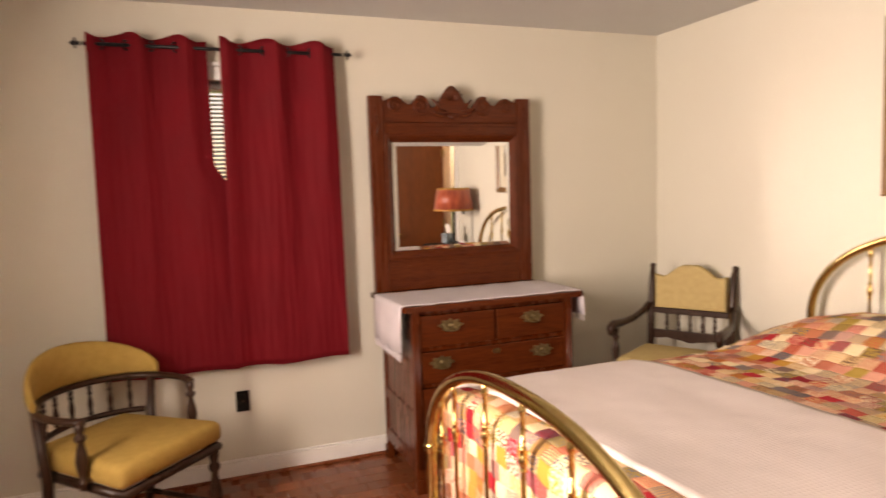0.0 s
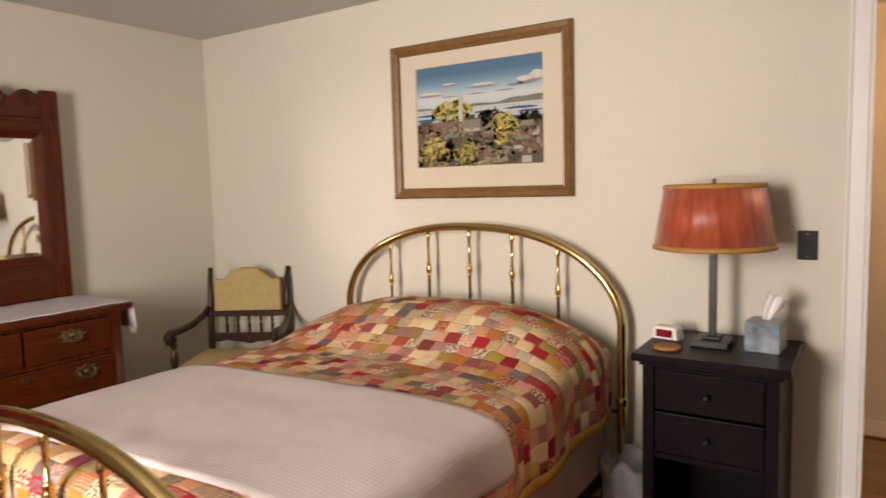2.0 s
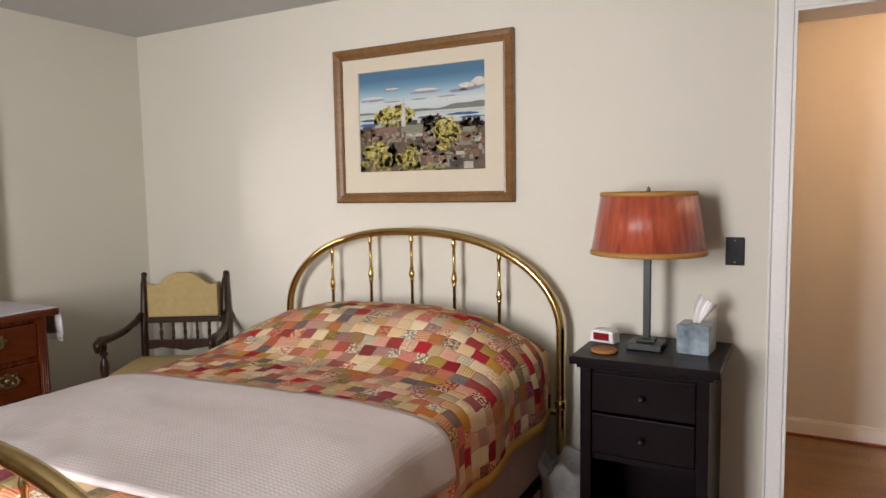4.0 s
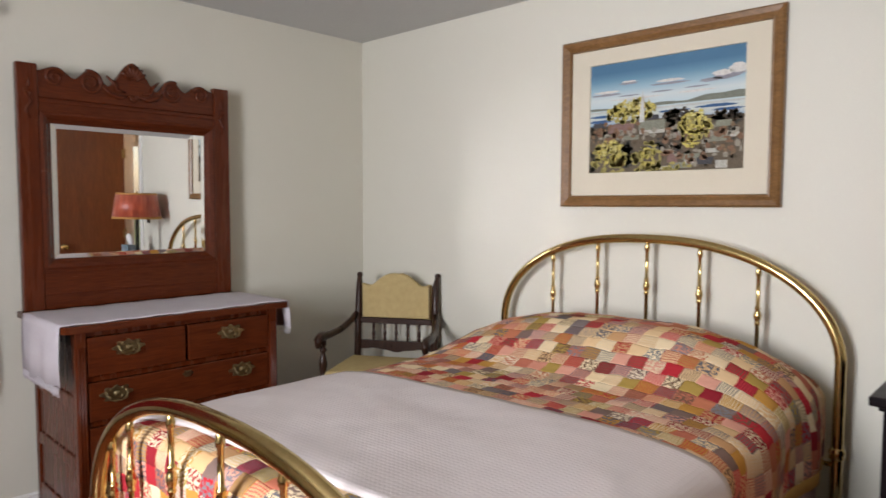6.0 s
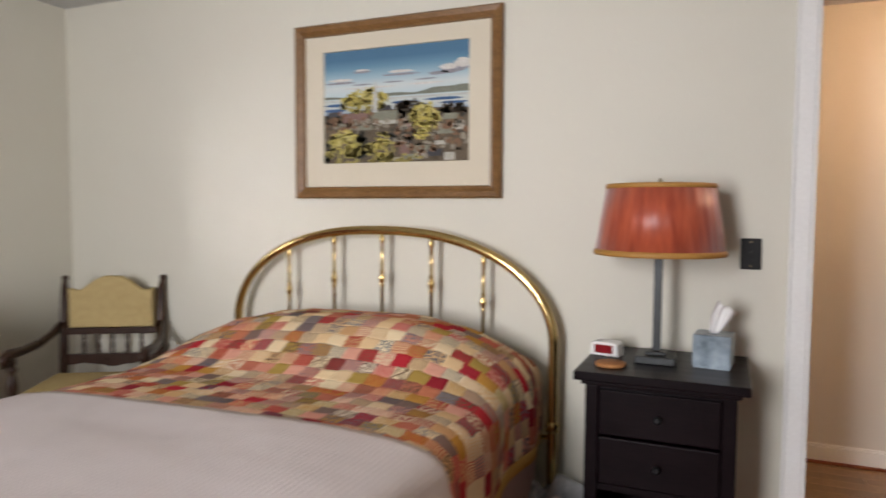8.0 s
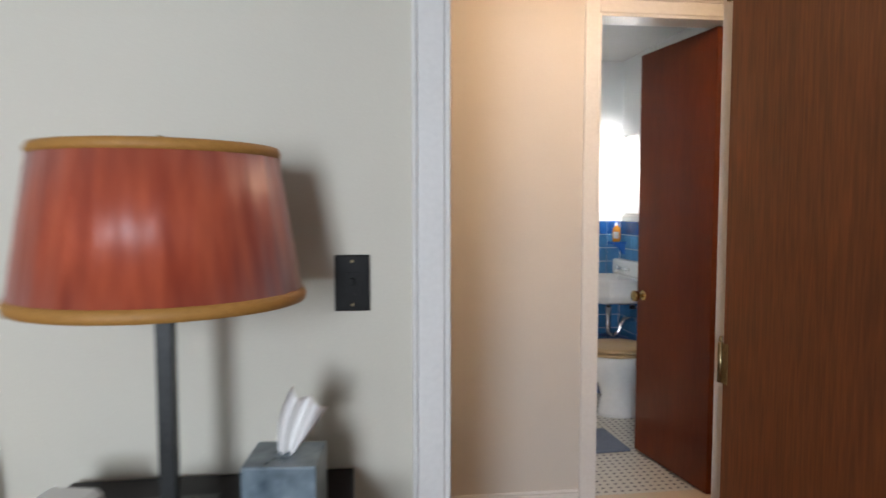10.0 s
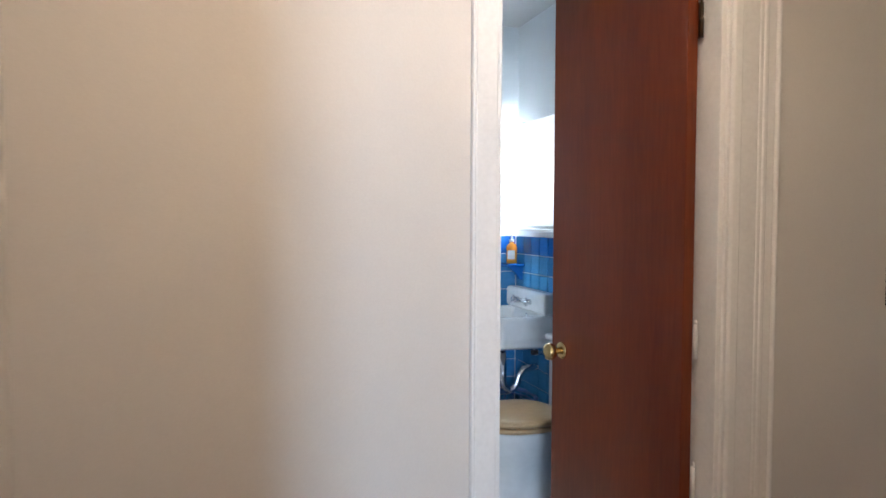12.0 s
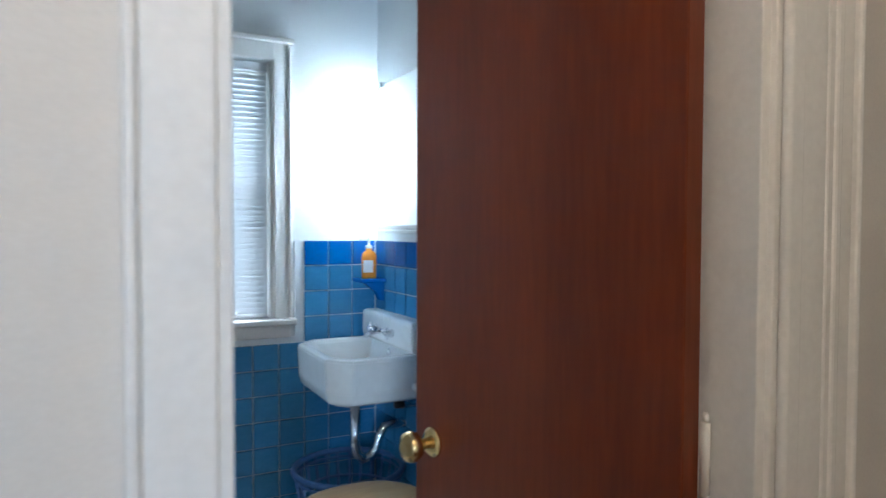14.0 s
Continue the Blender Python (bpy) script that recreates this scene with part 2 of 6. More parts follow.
M["glass"] = flat_glass("window_glass")
mm, nt, b = nodes_of("mirror_glass")
b.inputs["Base Color"].default_value = (0.93, 0.94, 0.94, 1)
b.inputs["Metallic"].default_value, b.inputs["Roughness"].default_value = 1.0, 0.015
M["mirror"] = mm

# translucent red curtain: light from the window shows through the weave
mm = M["redcloth"]
nt = mm.node_tree
tr = nt.nodes.new("ShaderNodeBsdfTranslucent")
tr.inputs[0].default_value = (0.50, 0.012, 0.018, 1)
mx = nt.nodes.new("ShaderNodeMixShader")
mx.inputs[0].default_value = 0.3
nt.links.new(nt.nodes["Principled BSDF"].outputs[0], mx.inputs[1])
nt.links.new(tr.outputs[0], mx.inputs[2])
nt.links.new(mx.outputs[0], nt.nodes["Material Output"].inputs[0])

# pleated silk shade
mm, nt, b = nodes_of("red_silk_shade")
N, L = nt.nodes.new, nt.links.new
tc = N("ShaderNodeTexCoord")
mp = N("ShaderNodeMapping")
mp.inputs["Scale"].default_value = (26, 26, 0.4)
nz = N("ShaderNodeTexNoise")
nz.inputs["Scale"].default_value, nz.inputs["Detail"].default_value = 2.0, 5.0
L(tc.outputs["Object"], mp.inputs[0])
L(mp.outputs[0], nz.inputs["Vector"])
rp = N("ShaderNodeValToRGB")
rp.color_ramp.elements[0].position, rp.color_ramp.elements[1].position = 0.3, 0.7
rp.color_ramp.elements[0].color, rp.color_ramp.elements[1].color = (0.30, 0.036, 0.014, 1), (0.52, 0.095, 0.038, 1)
L(nz.outputs[0], rp.inputs[0])
L(rp.outputs[0], b.inputs["Base Color"])
b.inputs["Roughness"].default_value = 0.42
b.inputs["Sheen Weight"].default_value = 0.4
bp = N("ShaderNodeBump")
bp.inputs["Strength"].default_value, bp.inputs["Distance"].default_value = 0.5, 0.003
L(nz.outputs[0], bp.inputs["Height"])
L(bp.outputs[0], b.inputs["Normal"])
M["shade"] = mm
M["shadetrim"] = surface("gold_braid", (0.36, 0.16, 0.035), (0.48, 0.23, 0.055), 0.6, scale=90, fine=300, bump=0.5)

# waffle-weave blanket: small squares in relief
mm, nt, b = nodes_of("waffle_blanket")
N, L = nt.nodes.new, nt.links.new
tc = N("ShaderNodeTexCoord")
mp = N("ShaderNodeMapping")
mp.inputs["Scale"].default_value = (1, 1, 1)
L(tc.outputs["UV"], mp.inputs[0])
wa, wb = N("ShaderNodeTexWave"), N("ShaderNodeTexWave")
wb.bands_direction = 'Y'
for w in (wa, wb):
    w.inputs["Scale"].default_value, w.inputs["Distortion"].default_value = 24.0, 0.8
    L(mp.outputs[0], w.inputs["Vector"])
mul = N("ShaderNodeMath")
mul.operation = 'MULTIPLY'
L(wa.outputs[1], mul.inputs[0])
L(wb.outputs[1], mul.inputs[1])
nz = N("ShaderNodeTexNoise")
nz.inputs["Scale"].default_value, nz.inputs["Detail"].default_value = 5.0, 6.0
L(tc.outputs["Object"], nz.inputs["Vector"])
rp = N("ShaderNodeValToRGB")
rp.color_ramp.elements[0].color, rp.color_ramp.elements[1].color = (0.62, 0.545, 0.52, 1), (0.67, 0.60, 0.575, 1)
L(nz.outputs[0], rp.inputs[0])
L(rp.outputs[0], b.inputs["Base Color"])
b.inputs["Roughness"].default_value = 0.95
b.inputs["Specular IOR Level"].default_value = 0.1
bp = N("ShaderNodeBump")
bp.inputs["Strength"].default_value, bp.inputs["Distance"].default_value = 0.3, 0.002
L(mul.outputs[0], bp.inputs["Height"])
L(bp.outputs[0], b.inputs["Normal"])
M["blanket"] = mm

# patchwork quilt: rows of rectangular patches, each of its own cloth
mm, nt, b = nodes_of("patchwork")
N, L = nt.nodes.new, nt.links.new


def calc(op, a, c=None, nt=nt):
    n = nt.nodes.new("ShaderNodeMath")
    n.operation = op
    for i, v in enumerate((a, c)):
        if v is None:
            continue
        if isinstance(v, (int, float)):
            n.inputs[i].default_value = v
        else:
            nt.links.new(v, n.inputs[i])
    return n.outputs[0]


tc = N("ShaderNodeTexCoord")
sep = N("ShaderNodeSeparateXYZ")
L(tc.outputs["UV"], sep.inputs[0])
wob = N("ShaderNodeTexNoise")
wob.inputs["Scale"].default_value = 13.0
L(tc.outputs["UV"], wob.inputs["Vector"])
jit = calc('MULTIPLY', calc('SUBTRACT', wob.outputs[0], 0.5), 0.024)
v = calc('DIVIDE', calc('ADD', sep.outputs[1], jit), 0.051)
row = calc('FLOOR', v)
rown = N("ShaderNodeTexWhiteNoise")
rown.noise_dimensions = '1D'
L(row, rown.inputs["W"])
u = calc('ADD', calc('DIVIDE', calc('ADD', sep.outputs[0], jit), 0.060), calc('MULTIPLY', rown.outputs[0], 3.0))
col = calc('FLOOR', u)
cid = N("ShaderNodeCombineXYZ")
L(col, cid.inputs[0])
L(row, cid.inputs[1])
wn1 = N("ShaderNodeTexWhiteNoise")
wn1.noise_dimensions = '2D'
L(cid.outputs[0], wn1.inputs["Vector"])
sh = N("ShaderNodeVectorMath")
sh.operation = 'ADD'
sh.inputs[1].default_value = (37.3, 11.7, 0)
L(cid.outputs[0], sh.inputs[0])
wn2 = N("ShaderNodeTexWhiteNoise")
wn2.noise_dimensions = '2D'
L(sh.outputs[0], wn2.inputs["Vector"])
pal = N("ShaderNodeValToRGB")
pal.color_ramp.interpolation = 'CONSTANT'
colours = [(0.820, 0.615, 0.371), (0.510, 0.151, 0.093), (0.719, 0.464, 0.244), (0.638, 0.255, 0.174), (0.820, 0.650, 0.418), (0.313, 0.023, 0.032), (0.418, 0.267, 0.070), (0.766, 0.522, 0.290), (0.696, 0.313, 0.232), (0.220, 0.139, 0.116), (0.534, 0.255, 0.058), (0.580, 0.313, 0.151), (0.545, 0.174, 0.093), (0.719, 0.336, 0.244), (0.510, 0.032, 0.041), (0.696, 0.418, 0.209)]
el = pal.color_ramp.elements
el[0].position, el[0].color = 0.0, (*colours[0], 1)
el[1].position, el[1].color = 1 / len(colours), (*colours[1], 1)
for i, c in enumerate(colours[2:], 2):
    e = el.new(i / len(colours))
    e.color = (*c, 1)
L(wn1.outputs[0], pal.inputs[0])
second = N("ShaderNodeValToRGB")
second.color_ramp.interpolation = 'CONSTANT'
accents = [(0.784, 0.650, 0.470), (0.448, 0.034, 0.034), (0.112, 0.112, 0.134), (0.739, 0.594, 0.403), (0.168, 0.090, 0.056), (0.582, 0.045, 0.056), (0.190, 0.190, 0.202), (0.739, 0.582, 0.381)]
el = second.color_ramp.elements
el[0].position, el[0].color = 0.0, (*accents[0], 1)
el[1].position, el[1].color = 1 / len(accents), (*accents[1], 1)
for i, c in enumerate(accents[2:], 2):
    e = el.new(i / len(accents))
    e.color = (*c, 1)
L(wn2.outputs[0], second.inputs[0])
fu, fv = calc('FRACT', u), calc('FRACT', v)
stripe = calc('GREATER_THAN', calc('SINE', calc('MULTIPLY', fu, 44.0)), 0.2)
stripe_v = calc('GREATER_THAN', calc('SINE', calc('MULTIPLY', fv, 34.0)), 0.2)
plaid = calc('MULTIPLY', calc('ADD', stripe, stripe_v), 0.48)
flo = N("ShaderNodeTexNoise")
flo.inputs["Scale"].default_value, flo.inputs["Detail"].default_value = 105.0, 3.0
L(tc.outputs["UV"], flo.inputs["Vector"])
floral = calc('MULTIPLY', calc('GREATER_THAN', flo.outputs[0], 0.50), 0.95)
kind_r = calc('FRACT', calc('MULTIPLY', wn2.outputs[0], 7.31))
is_stripe = calc('LESS_THAN', kind_r, 0.20)
is_plaid = calc('MULTIPLY', calc('GREATER_THAN', kind_r, 0.20), calc('LESS_THAN', kind_r, 0.46))
is_flo = calc('MULTIPLY', calc('GREATER_THAN', kind_r, 0.46), calc('LESS_THAN', kind_r, 0.78))
fac = calc('ADD', calc('ADD', calc('MULTIPLY', is_stripe, calc('MULTIPLY', stripe, 0.85)), calc('MULTIPLY', is_plaid, plaid)), calc('MULTIPLY', is_flo, floral))
mixc = N("ShaderNodeMix")
mixc.data_type = 'RGBA'
L(fac, mixc.inputs[0])
L(pal.outputs[0], mixc.inputs[6])
L(second.outputs[0], mixc.inputs[7])
L(mixc.outputs[2], b.inputs["Base Color"])
b.inputs["Roughness"].default_value = 0.9
b.inputs["Specular IOR Level"].default_value = 0.05
eu = calc('MULTIPLY', calc('SUBTRACT', fu, 0.5), calc('SUBTRACT', fu, 0.5))
ev = calc('MULTIPLY', calc('SUBTRACT', fv, 0.5), calc('SUBTRACT', fv, 0.5))
puff = calc('SUBTRACT', 1.0, calc('POWER', calc('MULTIPLY', calc('MAXIMUM', eu, ev), 4.0), 3.0))
wr = N("ShaderNodeTexNoise")
wr.inputs["Scale"].default_value, wr.inputs["Detail"].default_value = 26.0, 5.0
L(tc.outputs["UV"], wr.inputs["Vector"])
bp = N("ShaderNodeBump")
bp.inputs["Strength"].default_value, bp.inputs["Distance"].default_value = 0.45, 0.005
L(calc('ADD', puff, calc('MULTIPLY', wr.outputs[0], 1.2)), bp.inputs["Height"])
L(bp.outputs[0], b.inputs["Normal"])
M["quilt"] = mm

# small white hexagon floor with dark dots
mm, nt2, b = nodes_of("mosaic_floor")
N, L = nt2.nodes.new, nt2.links.new
tc = N("ShaderNodeTexCoord")
vo = N("ShaderNodeTexVoronoi")
vo.inputs["Scale"].default_value, vo.inputs["Randomness"].default_value = 26.0, 0.0
L(tc.outputs["Object"], vo.inputs["Vector"])
rp = N("ShaderNodeValToRGB")
rp.color_ramp.interpolation = 'CONSTANT'
rp.color_ramp.elements[0].color, rp.color_ramp.elements[1].color = (0.10, 0.11, 0.13, 1), (0.62, 0.62, 0.58, 1)
rp.color_ramp.elements[1].position = 0.22
L(vo.outputs["Distance"], rp.inputs[0])
L(rp.outputs[0], b.inputs["Base Color"])
b.inputs["Roughness"].default_value = 0.3
M["mosaic"] = mm

# ---- the shell of the rooms ----
H = 2.33


def wall_x(name, xa, xb, y0, y1, holes, material, z1=H):
    """A wall along x with through openings (x0, x1, z0, z1)."""
    cuts = sorted({xa, xb, *(h[0] for h in holes), *(h[1] for h in holes)})
    out = None
    for a, c in zip(cuts, cuts[1:]):
        spans = [(0.0, z1)]
        for h in holes:
            if h[0] <= a and c <= h[1]:
                spans = [(0.0, h[2]), (h[3], z1)]
        for lo, hi in spans:
            if hi - lo > 1e-4:
                bm = block(a, c, y0, y1, lo, hi)
                out = bm if out is None else join(out, bm)
    return solo(name, out, material, O, "plain painted plaster wall of the house", "wall", kind="structure")


def wall_y(name, ya, yb, x0, x1, holes, material, z1=H):
    ob = wall_x(name, ya, yb, x0, x1, holes, material, z1)
    for vert in ob.data.vertices:
        vert.co = (vert.co.y, vert.co.x, vert.co.z)
    ob.data.flip_normals()
    return ob


WT = 0.20                      # thickness of the wall between bedroom and hall
BX0, BX1 = 3.471, 4.168          # bedroom doorway
TX0, TX1 = 4.291, 4.910         # bathroom doorway
DOOR_H = 2.075                 # head of the bathroom doorway
BED_DOOR_H = 2.02              # head of the bedroom doorway
wall_y("wall_west", -4.0, 0.0, -0.15, 0.0, [(-3.0, -2.2, 0.85, 1.98)], M["wall"])
wall_x("wall_south", -0.15, 4.75, -4.30, -4.0, [(1.85, 2.65, 0.85, 2.15)], M["wall"])
wall_y("wall_east", -4.0, 0.0, 4.6, 4.75, [], M["wall"])
w = wall_x("wall_north", -0.15, 4.75, 0.0, WT, [(BX0, BX1, 0.0, BED_DOOR_H)], M["wall"])
w.data.materials.append(M["hall"])
for p in w.data.polygons:
    if p.center.y > WT - 0.001:
        p.material_index = 1
wall_y("wall_hall_west", WT, 1.37, 3.223, 3.343, [], M["hall"])
wall_y("wall_hall_east", WT, 1.37, 6.4, 6.52, [(0.78, 1.25, 0.55, 2.05)], M["hall"])
w = wall_x("wall_hall_north", 3.223, 6.52, 1.37, 1.49, [(TX0, TX1, 0.0, DOOR_H)], M["hall"])
w.data.materials.append(M["bathwall"])
for p in w.data.polygons:
    if p.center.y > 1.489:
        p.material_index = 1
wall_x("wall_hall_south", 4.75, 6.52, 0.0, WT, [], M["hall"])
wall_x("wall_bath_north", 3.88, 5.369, 3.392, 3.542, [(4.155, 4.825, 0.885, 1.86)], M["bathwall"])
wall_y("wall_bath_east", 1.49, 3.392, 5.249, 5.369, [], M["bathwall"])
wall_y("wall_bath_west", 1.49, 3.392, 3.88, 4.0, [], M["bathwall"])
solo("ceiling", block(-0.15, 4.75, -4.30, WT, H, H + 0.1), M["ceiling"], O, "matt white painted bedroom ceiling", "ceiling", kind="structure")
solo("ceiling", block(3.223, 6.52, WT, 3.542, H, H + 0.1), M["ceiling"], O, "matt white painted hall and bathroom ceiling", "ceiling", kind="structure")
floor_1 = solo("floor", block(-0.15, 4.75, -4.30, 0.06, -0.1, -0.016), M["chairwood"], O, "polished red-brown wooden bedroom floor", "floor", kind="structure")
floor_2 = solo("floor", block(3.223, 6.52, 0.06, 1.43, -0.1, -0.016), M["chairwood"], O, "polished brown wooden hall floor", "floor", kind="structure")
solo("floor", block(3.88, 5.369, 1.43, 3.542, -0.1, 0.0), M["mosaic"], O, "white mosaic bathroom floor with dark dots", "floor", kind="structure")
solo("ground", block(-60, 60, -60, 60, -0.7, -0.5), M["lawn"], O, "green lawn round the house", "ground", kind="structure")


def box_bm(bm, x0, x1, y0, y1, z0, z1):
    return join(bm, block(x0, x1, y0, y1, z0, z1)) if bm else block(x0, x1, y0, y1, z0, z1)


def moulded(w0, d0, along):
    """A flat casing board with a slim back band at its outer edge, set upright: w0 wide, d0 proud."""
    return join(block(0, w0 * 0.84, -d0 * 0.62, 0, 0, along, 0.003), block(w0 * 0.845, w0, -d0, 0, 0, along, 0.004))


def door_trim(name, x0, x1, y_front, y_back, label, head, wide=0.0):
    """Jambs, stops and casings round a doorway that runs from y_front to y_back."""
    t = thing(name, O, label, "door frame", kind="structure")
    cw, cd, jt = 0.062, 0.018, 0.016
    part("jamb", block(x0 - 0.002, x0 + jt, y_front - 0.004, y_back + 0.004, 0, head, 0.002), M["trim"], t)
    part("jamb", block(x1 - jt, x1 + 0.002, y_front - 0.004, y_back + 0.004, 0, head, 0.002), M["trim"], t)
    part("head_jamb", block(x0 + jt, x1 - jt, y_front - 0.004, y_back + 0.004, head - jt, head + 0.002, 0.002), M["trim"], t)
    for side, y in ((1, y_front), (-1, y_back)):
        if wide and side == 1:
            part("casing_board", block(x1 - 0.002, x1 + wide, y - 0.012, y, 0, head + cw, 0.002), M["trim"], t)
            part("bead", block(x1 + 0.004, x1 + 0.034, y - 0.026, y - 0.0125, 0, head + cw, 0.006, 4), M["trim"], t)
            a = join(moulded(cw, cd * 1.2, head + cw), block(cw * 0.18, cw * 0.42, -cd * 0.95, 0, 0, head + cw, 0.004))
        else:
            a = moulded(cw, cd, head + cw)
        place(a, Matrix.Translation((x1 - 0.004 + (wide + 0.0045 if side == 1 else 0.0), y, 0)) @ Matrix.Diagonal((1, side, 1, 1)))
        bmesh.ops.recalc_face_normals(a, faces=a.faces)
        part("casing", a, M["trim"], t)
        a = moulded(cw, cd, head + cw)
        place(a, Matrix.Translation((x0 + 0.004, y, 0)) @ Matrix.Diagonal((-1, side, 1, 1)))
        bmesh.ops.recalc_face_normals(a, faces=a.faces)
        part("casing", a, M["trim"], t)
        a = moulded(cw, cd * 0.97, x1 - x0 - 0.010)
        place(a, Matrix.Translation((x0 + 0.005, y, head - 0.004)) @ Matrix.Diagonal((1, side, 1, 1)) @ Matrix(((0, 0, 1, 0), (0, 1, 0, 0), (1, 0, 0, 0), (0, 0, 0, 1))))
        bmesh.ops.recalc_face_normals(a, faces=a.faces)
        part("head_casing", a, M["trim"], t)
    return t


door_trim("trim_door_1", BX0, BX1, 0.0, WT, "white painted bedroom doorway frame with moulded casings", BED_DOOR_H)
tb = door_trim("trim_door_2", TX0, TX1, 1.37, 1.49, "white painted bathroom doorway frame with moulded casings", DOOR_H, 0.094)
part("door_stop", block(TX0 + 0.016, TX0 + 0.021, 1.41, 1.445, 0, DOOR_H - 0.016, 0.002), M["trim"], tb)
solo("threshold", block(TX0 + 0.016, TX1 - 0.016, 1.375, 1.485, 0.0, 0.012, 0.004), M["threshold"], O, "pale worn threshold strip under the bathroom door", "threshold", kind="structure")


def baseboard(x0, y0, x1, y1, out):
    """A skirting board from one floor point to another; out: the side the room is on."""
    d = Vector((x1 - x0, y1 - y0, 0))
    n = Vector((out[0], out[1], 0))
    bm = join(block(0, d.length, 0.0, 0.013, 0.0, 0.088, 0.002), block(0, d.length, 0.0, 0.008, 0.0885, 0.102, 0.003))
    m = Matrix.Translation((x0, y0, 0)) @ Matrix((( d.x / d.length, n.x, 0, 0), (d.y / d.length, n.y, 0, 0), (0, 0, 1, 0), (0, 0, 0, 1)))
    place(bm, m)
    bmesh.ops.recalc_face_normals(bm, faces=bm.faces)
    ob = solo("baseboard", bm, M["trim"], O, "white painted wooden baseboard along the wall", "baseboard", kind="structure")
    shoe = block(0, d.length, 0.0133, 0.026, 0.0, 0.018, 0.005)
    place(shoe, m)
    bmesh.ops.recalc_face_normals(shoe, faces=shoe.faces)
    part("shoe_moulding", shoe, M["floor"], ob, "red-brown stained quarter round")


baseboard(0.0, -4.0, 0.0, 0.0, (1, 0))
baseboard(0.014, 0.0, BX0 - 0.06, 0.0, (0, -1))
baseboard(BX1 + 0.06, 0.0, 4.6, 0.0, (0, -1))
baseboard(3.343, 1.37, TX0 - 0.06, 1.37, (0, -1))
baseboard(TX1 + 0.18, 1.37, 6.4, 1.37, (0, -1))
baseboard(3.343, 0.24, 3.343, 1.355, (1, 0))


# ---- windows ----
def window(name, m, w, z0, z1, depth, label, back=0.0):
    """Sash window in local axes: x along the wall, y into the wall, centred on x = 0."""
    t = thing(name, m, label, "window", kind="structure")
    h = z1 - z0
    fr = 0.045
    part("window_frame", join(block(-w / 2, -w / 2 + fr, 0.05 + back, 0.10 + back, z0, z1, 0.003), block(w / 2 - fr, w / 2, 0.05 + back, 0.10 + back, z0, z1, 0.003), block(-w / 2 + fr, w / 2 - fr, 0.05 + back, 0.10 + back, z0, z0 + fr, 0.003), block(-w / 2 + fr, w / 2 - fr, 0.05 + back, 0.10 + back, z1 - fr, z1, 0.003), block(-w / 2 + fr, w / 2 - fr, 0.055 + back, 0.095 + back, z0 + h * 0.5 - 0.02, z0 + h * 0.5 + 0.02, 0.003)), M["trim"], t)
    for lo, hi in ((z0 + fr, z0 + h / 2 - 0.02), (z0 + h / 2 + 0.02, z1 - fr)):
        g = part("pane", block(-w / 2 + fr, w / 2 - fr, 0.072 + back, 0.076 + back, lo, hi), M["glass"], t)
        g.visible_shadow = False
    part("window_sill", block(-w / 2 - 0.08, w / 2 + 0.08, -0.045, 0.05 + back, z0 - 0.025, z0 - 0.001, 0.006), M["trim"], t)
    part("apron", block(-w / 2 - 0.06, w / 2 + 0.06, -0.014, -0.0005, z0 - 0.075, z0 - 0.026, 0.003), M["trim"], t)
    for sx in (-1, 1):
        a = moulded(0.065, 0.022, h + 0.065)
        place(a, Matrix.Translation((sx * w / 2, 0, z0)) @ Matrix.Diagonal((sx, 1, 1, 1)))
        bmesh.ops.recalc_face_normals(a, faces=a.faces)
        part("casing", a, M["trim"], t)
        part("reveal", block(sx * (w / 2 + 0.001), sx * (w / 2 - 0.012), 0.0, 0.05 + back, z0, z1), M["trim"], t)
    a = block(-w / 2, w / 2, -0.021, 0, z1, z1 + 0.065, 0.004)
    part("head_casing", a, M["trim"], t)
    part("crown", block(-w / 2 - 0.075, w / 2 + 0.075, -0.032, 0, z1 + 0.066, z1 + 0.085, 0.004), M["trim"], t)
    return t


def blind(m, w, z0, z1, tilt, label):
    t = thing("venetian_blind", m, label, "blind")
    part("head_rail", block(-w / 2, w / 2, 0.005, 0.035, z1 - 0.03, z1, 0.003), M["blind"], t)
    part("bottom_rail", block(-w / 2, w / 2, 0.010, 0.032, z0, z0 + 0.015, 0.003), M["blind"], t)
    slat_bm = block(-w / 2 + 0.003, w / 2 - 0.003, -0.0125, 0.0125, -0.0006, 0.0006)
    me = mesh_of("slat", slat_bm, M["blind"])
    n = int((z1 - z0 - 0.05) / 0.0205)
    for i in range(n):
        s = new("slat", me)
        s.parent = t
        s.location = (0, 0.02, z0 + 0.026 + i * 0.0205)
        s.rotation_euler = (radians(tilt), 0, 0)
    for sx in (-0.3, 0.3):
        part("ladder_cord", tube([(sx * w, 0.004, z0 + 0.01), (sx * w, 0.004, z1 - 0.02)], 0.0012, 6), M["blind"], t)
    return t


west = pose(0, -2.6, 0, 0, 0, 90)
window("window_1", west, 0.8, 0.85, 1.98, 0.15, "white sash window behind red curtains")
blind(pose(-0.012, -2.6, 0, 0, 0, 90), 0.76, 0.86, 1.97, 28, "white venetian blind lowered in the curtained window")
window("window_2", pose(2.25, -4.0, 0, 0, 0, 180), 0.80, 0.85, 2.15, 0.15, "white sash window letting in the daylight", 0.16)
window("window_3", pose(4.49, 3.392, 0, 0, 0, 0), 0.67, 0.885, 1.86, 0.15, "white bathroom sash window with moulded casing")
window("window_4", pose(6.40, 1.015, 0, 0, 0, -90), 0.47, 0.55, 2.05, 0.12, "narrow white window at the bright end of the hall")
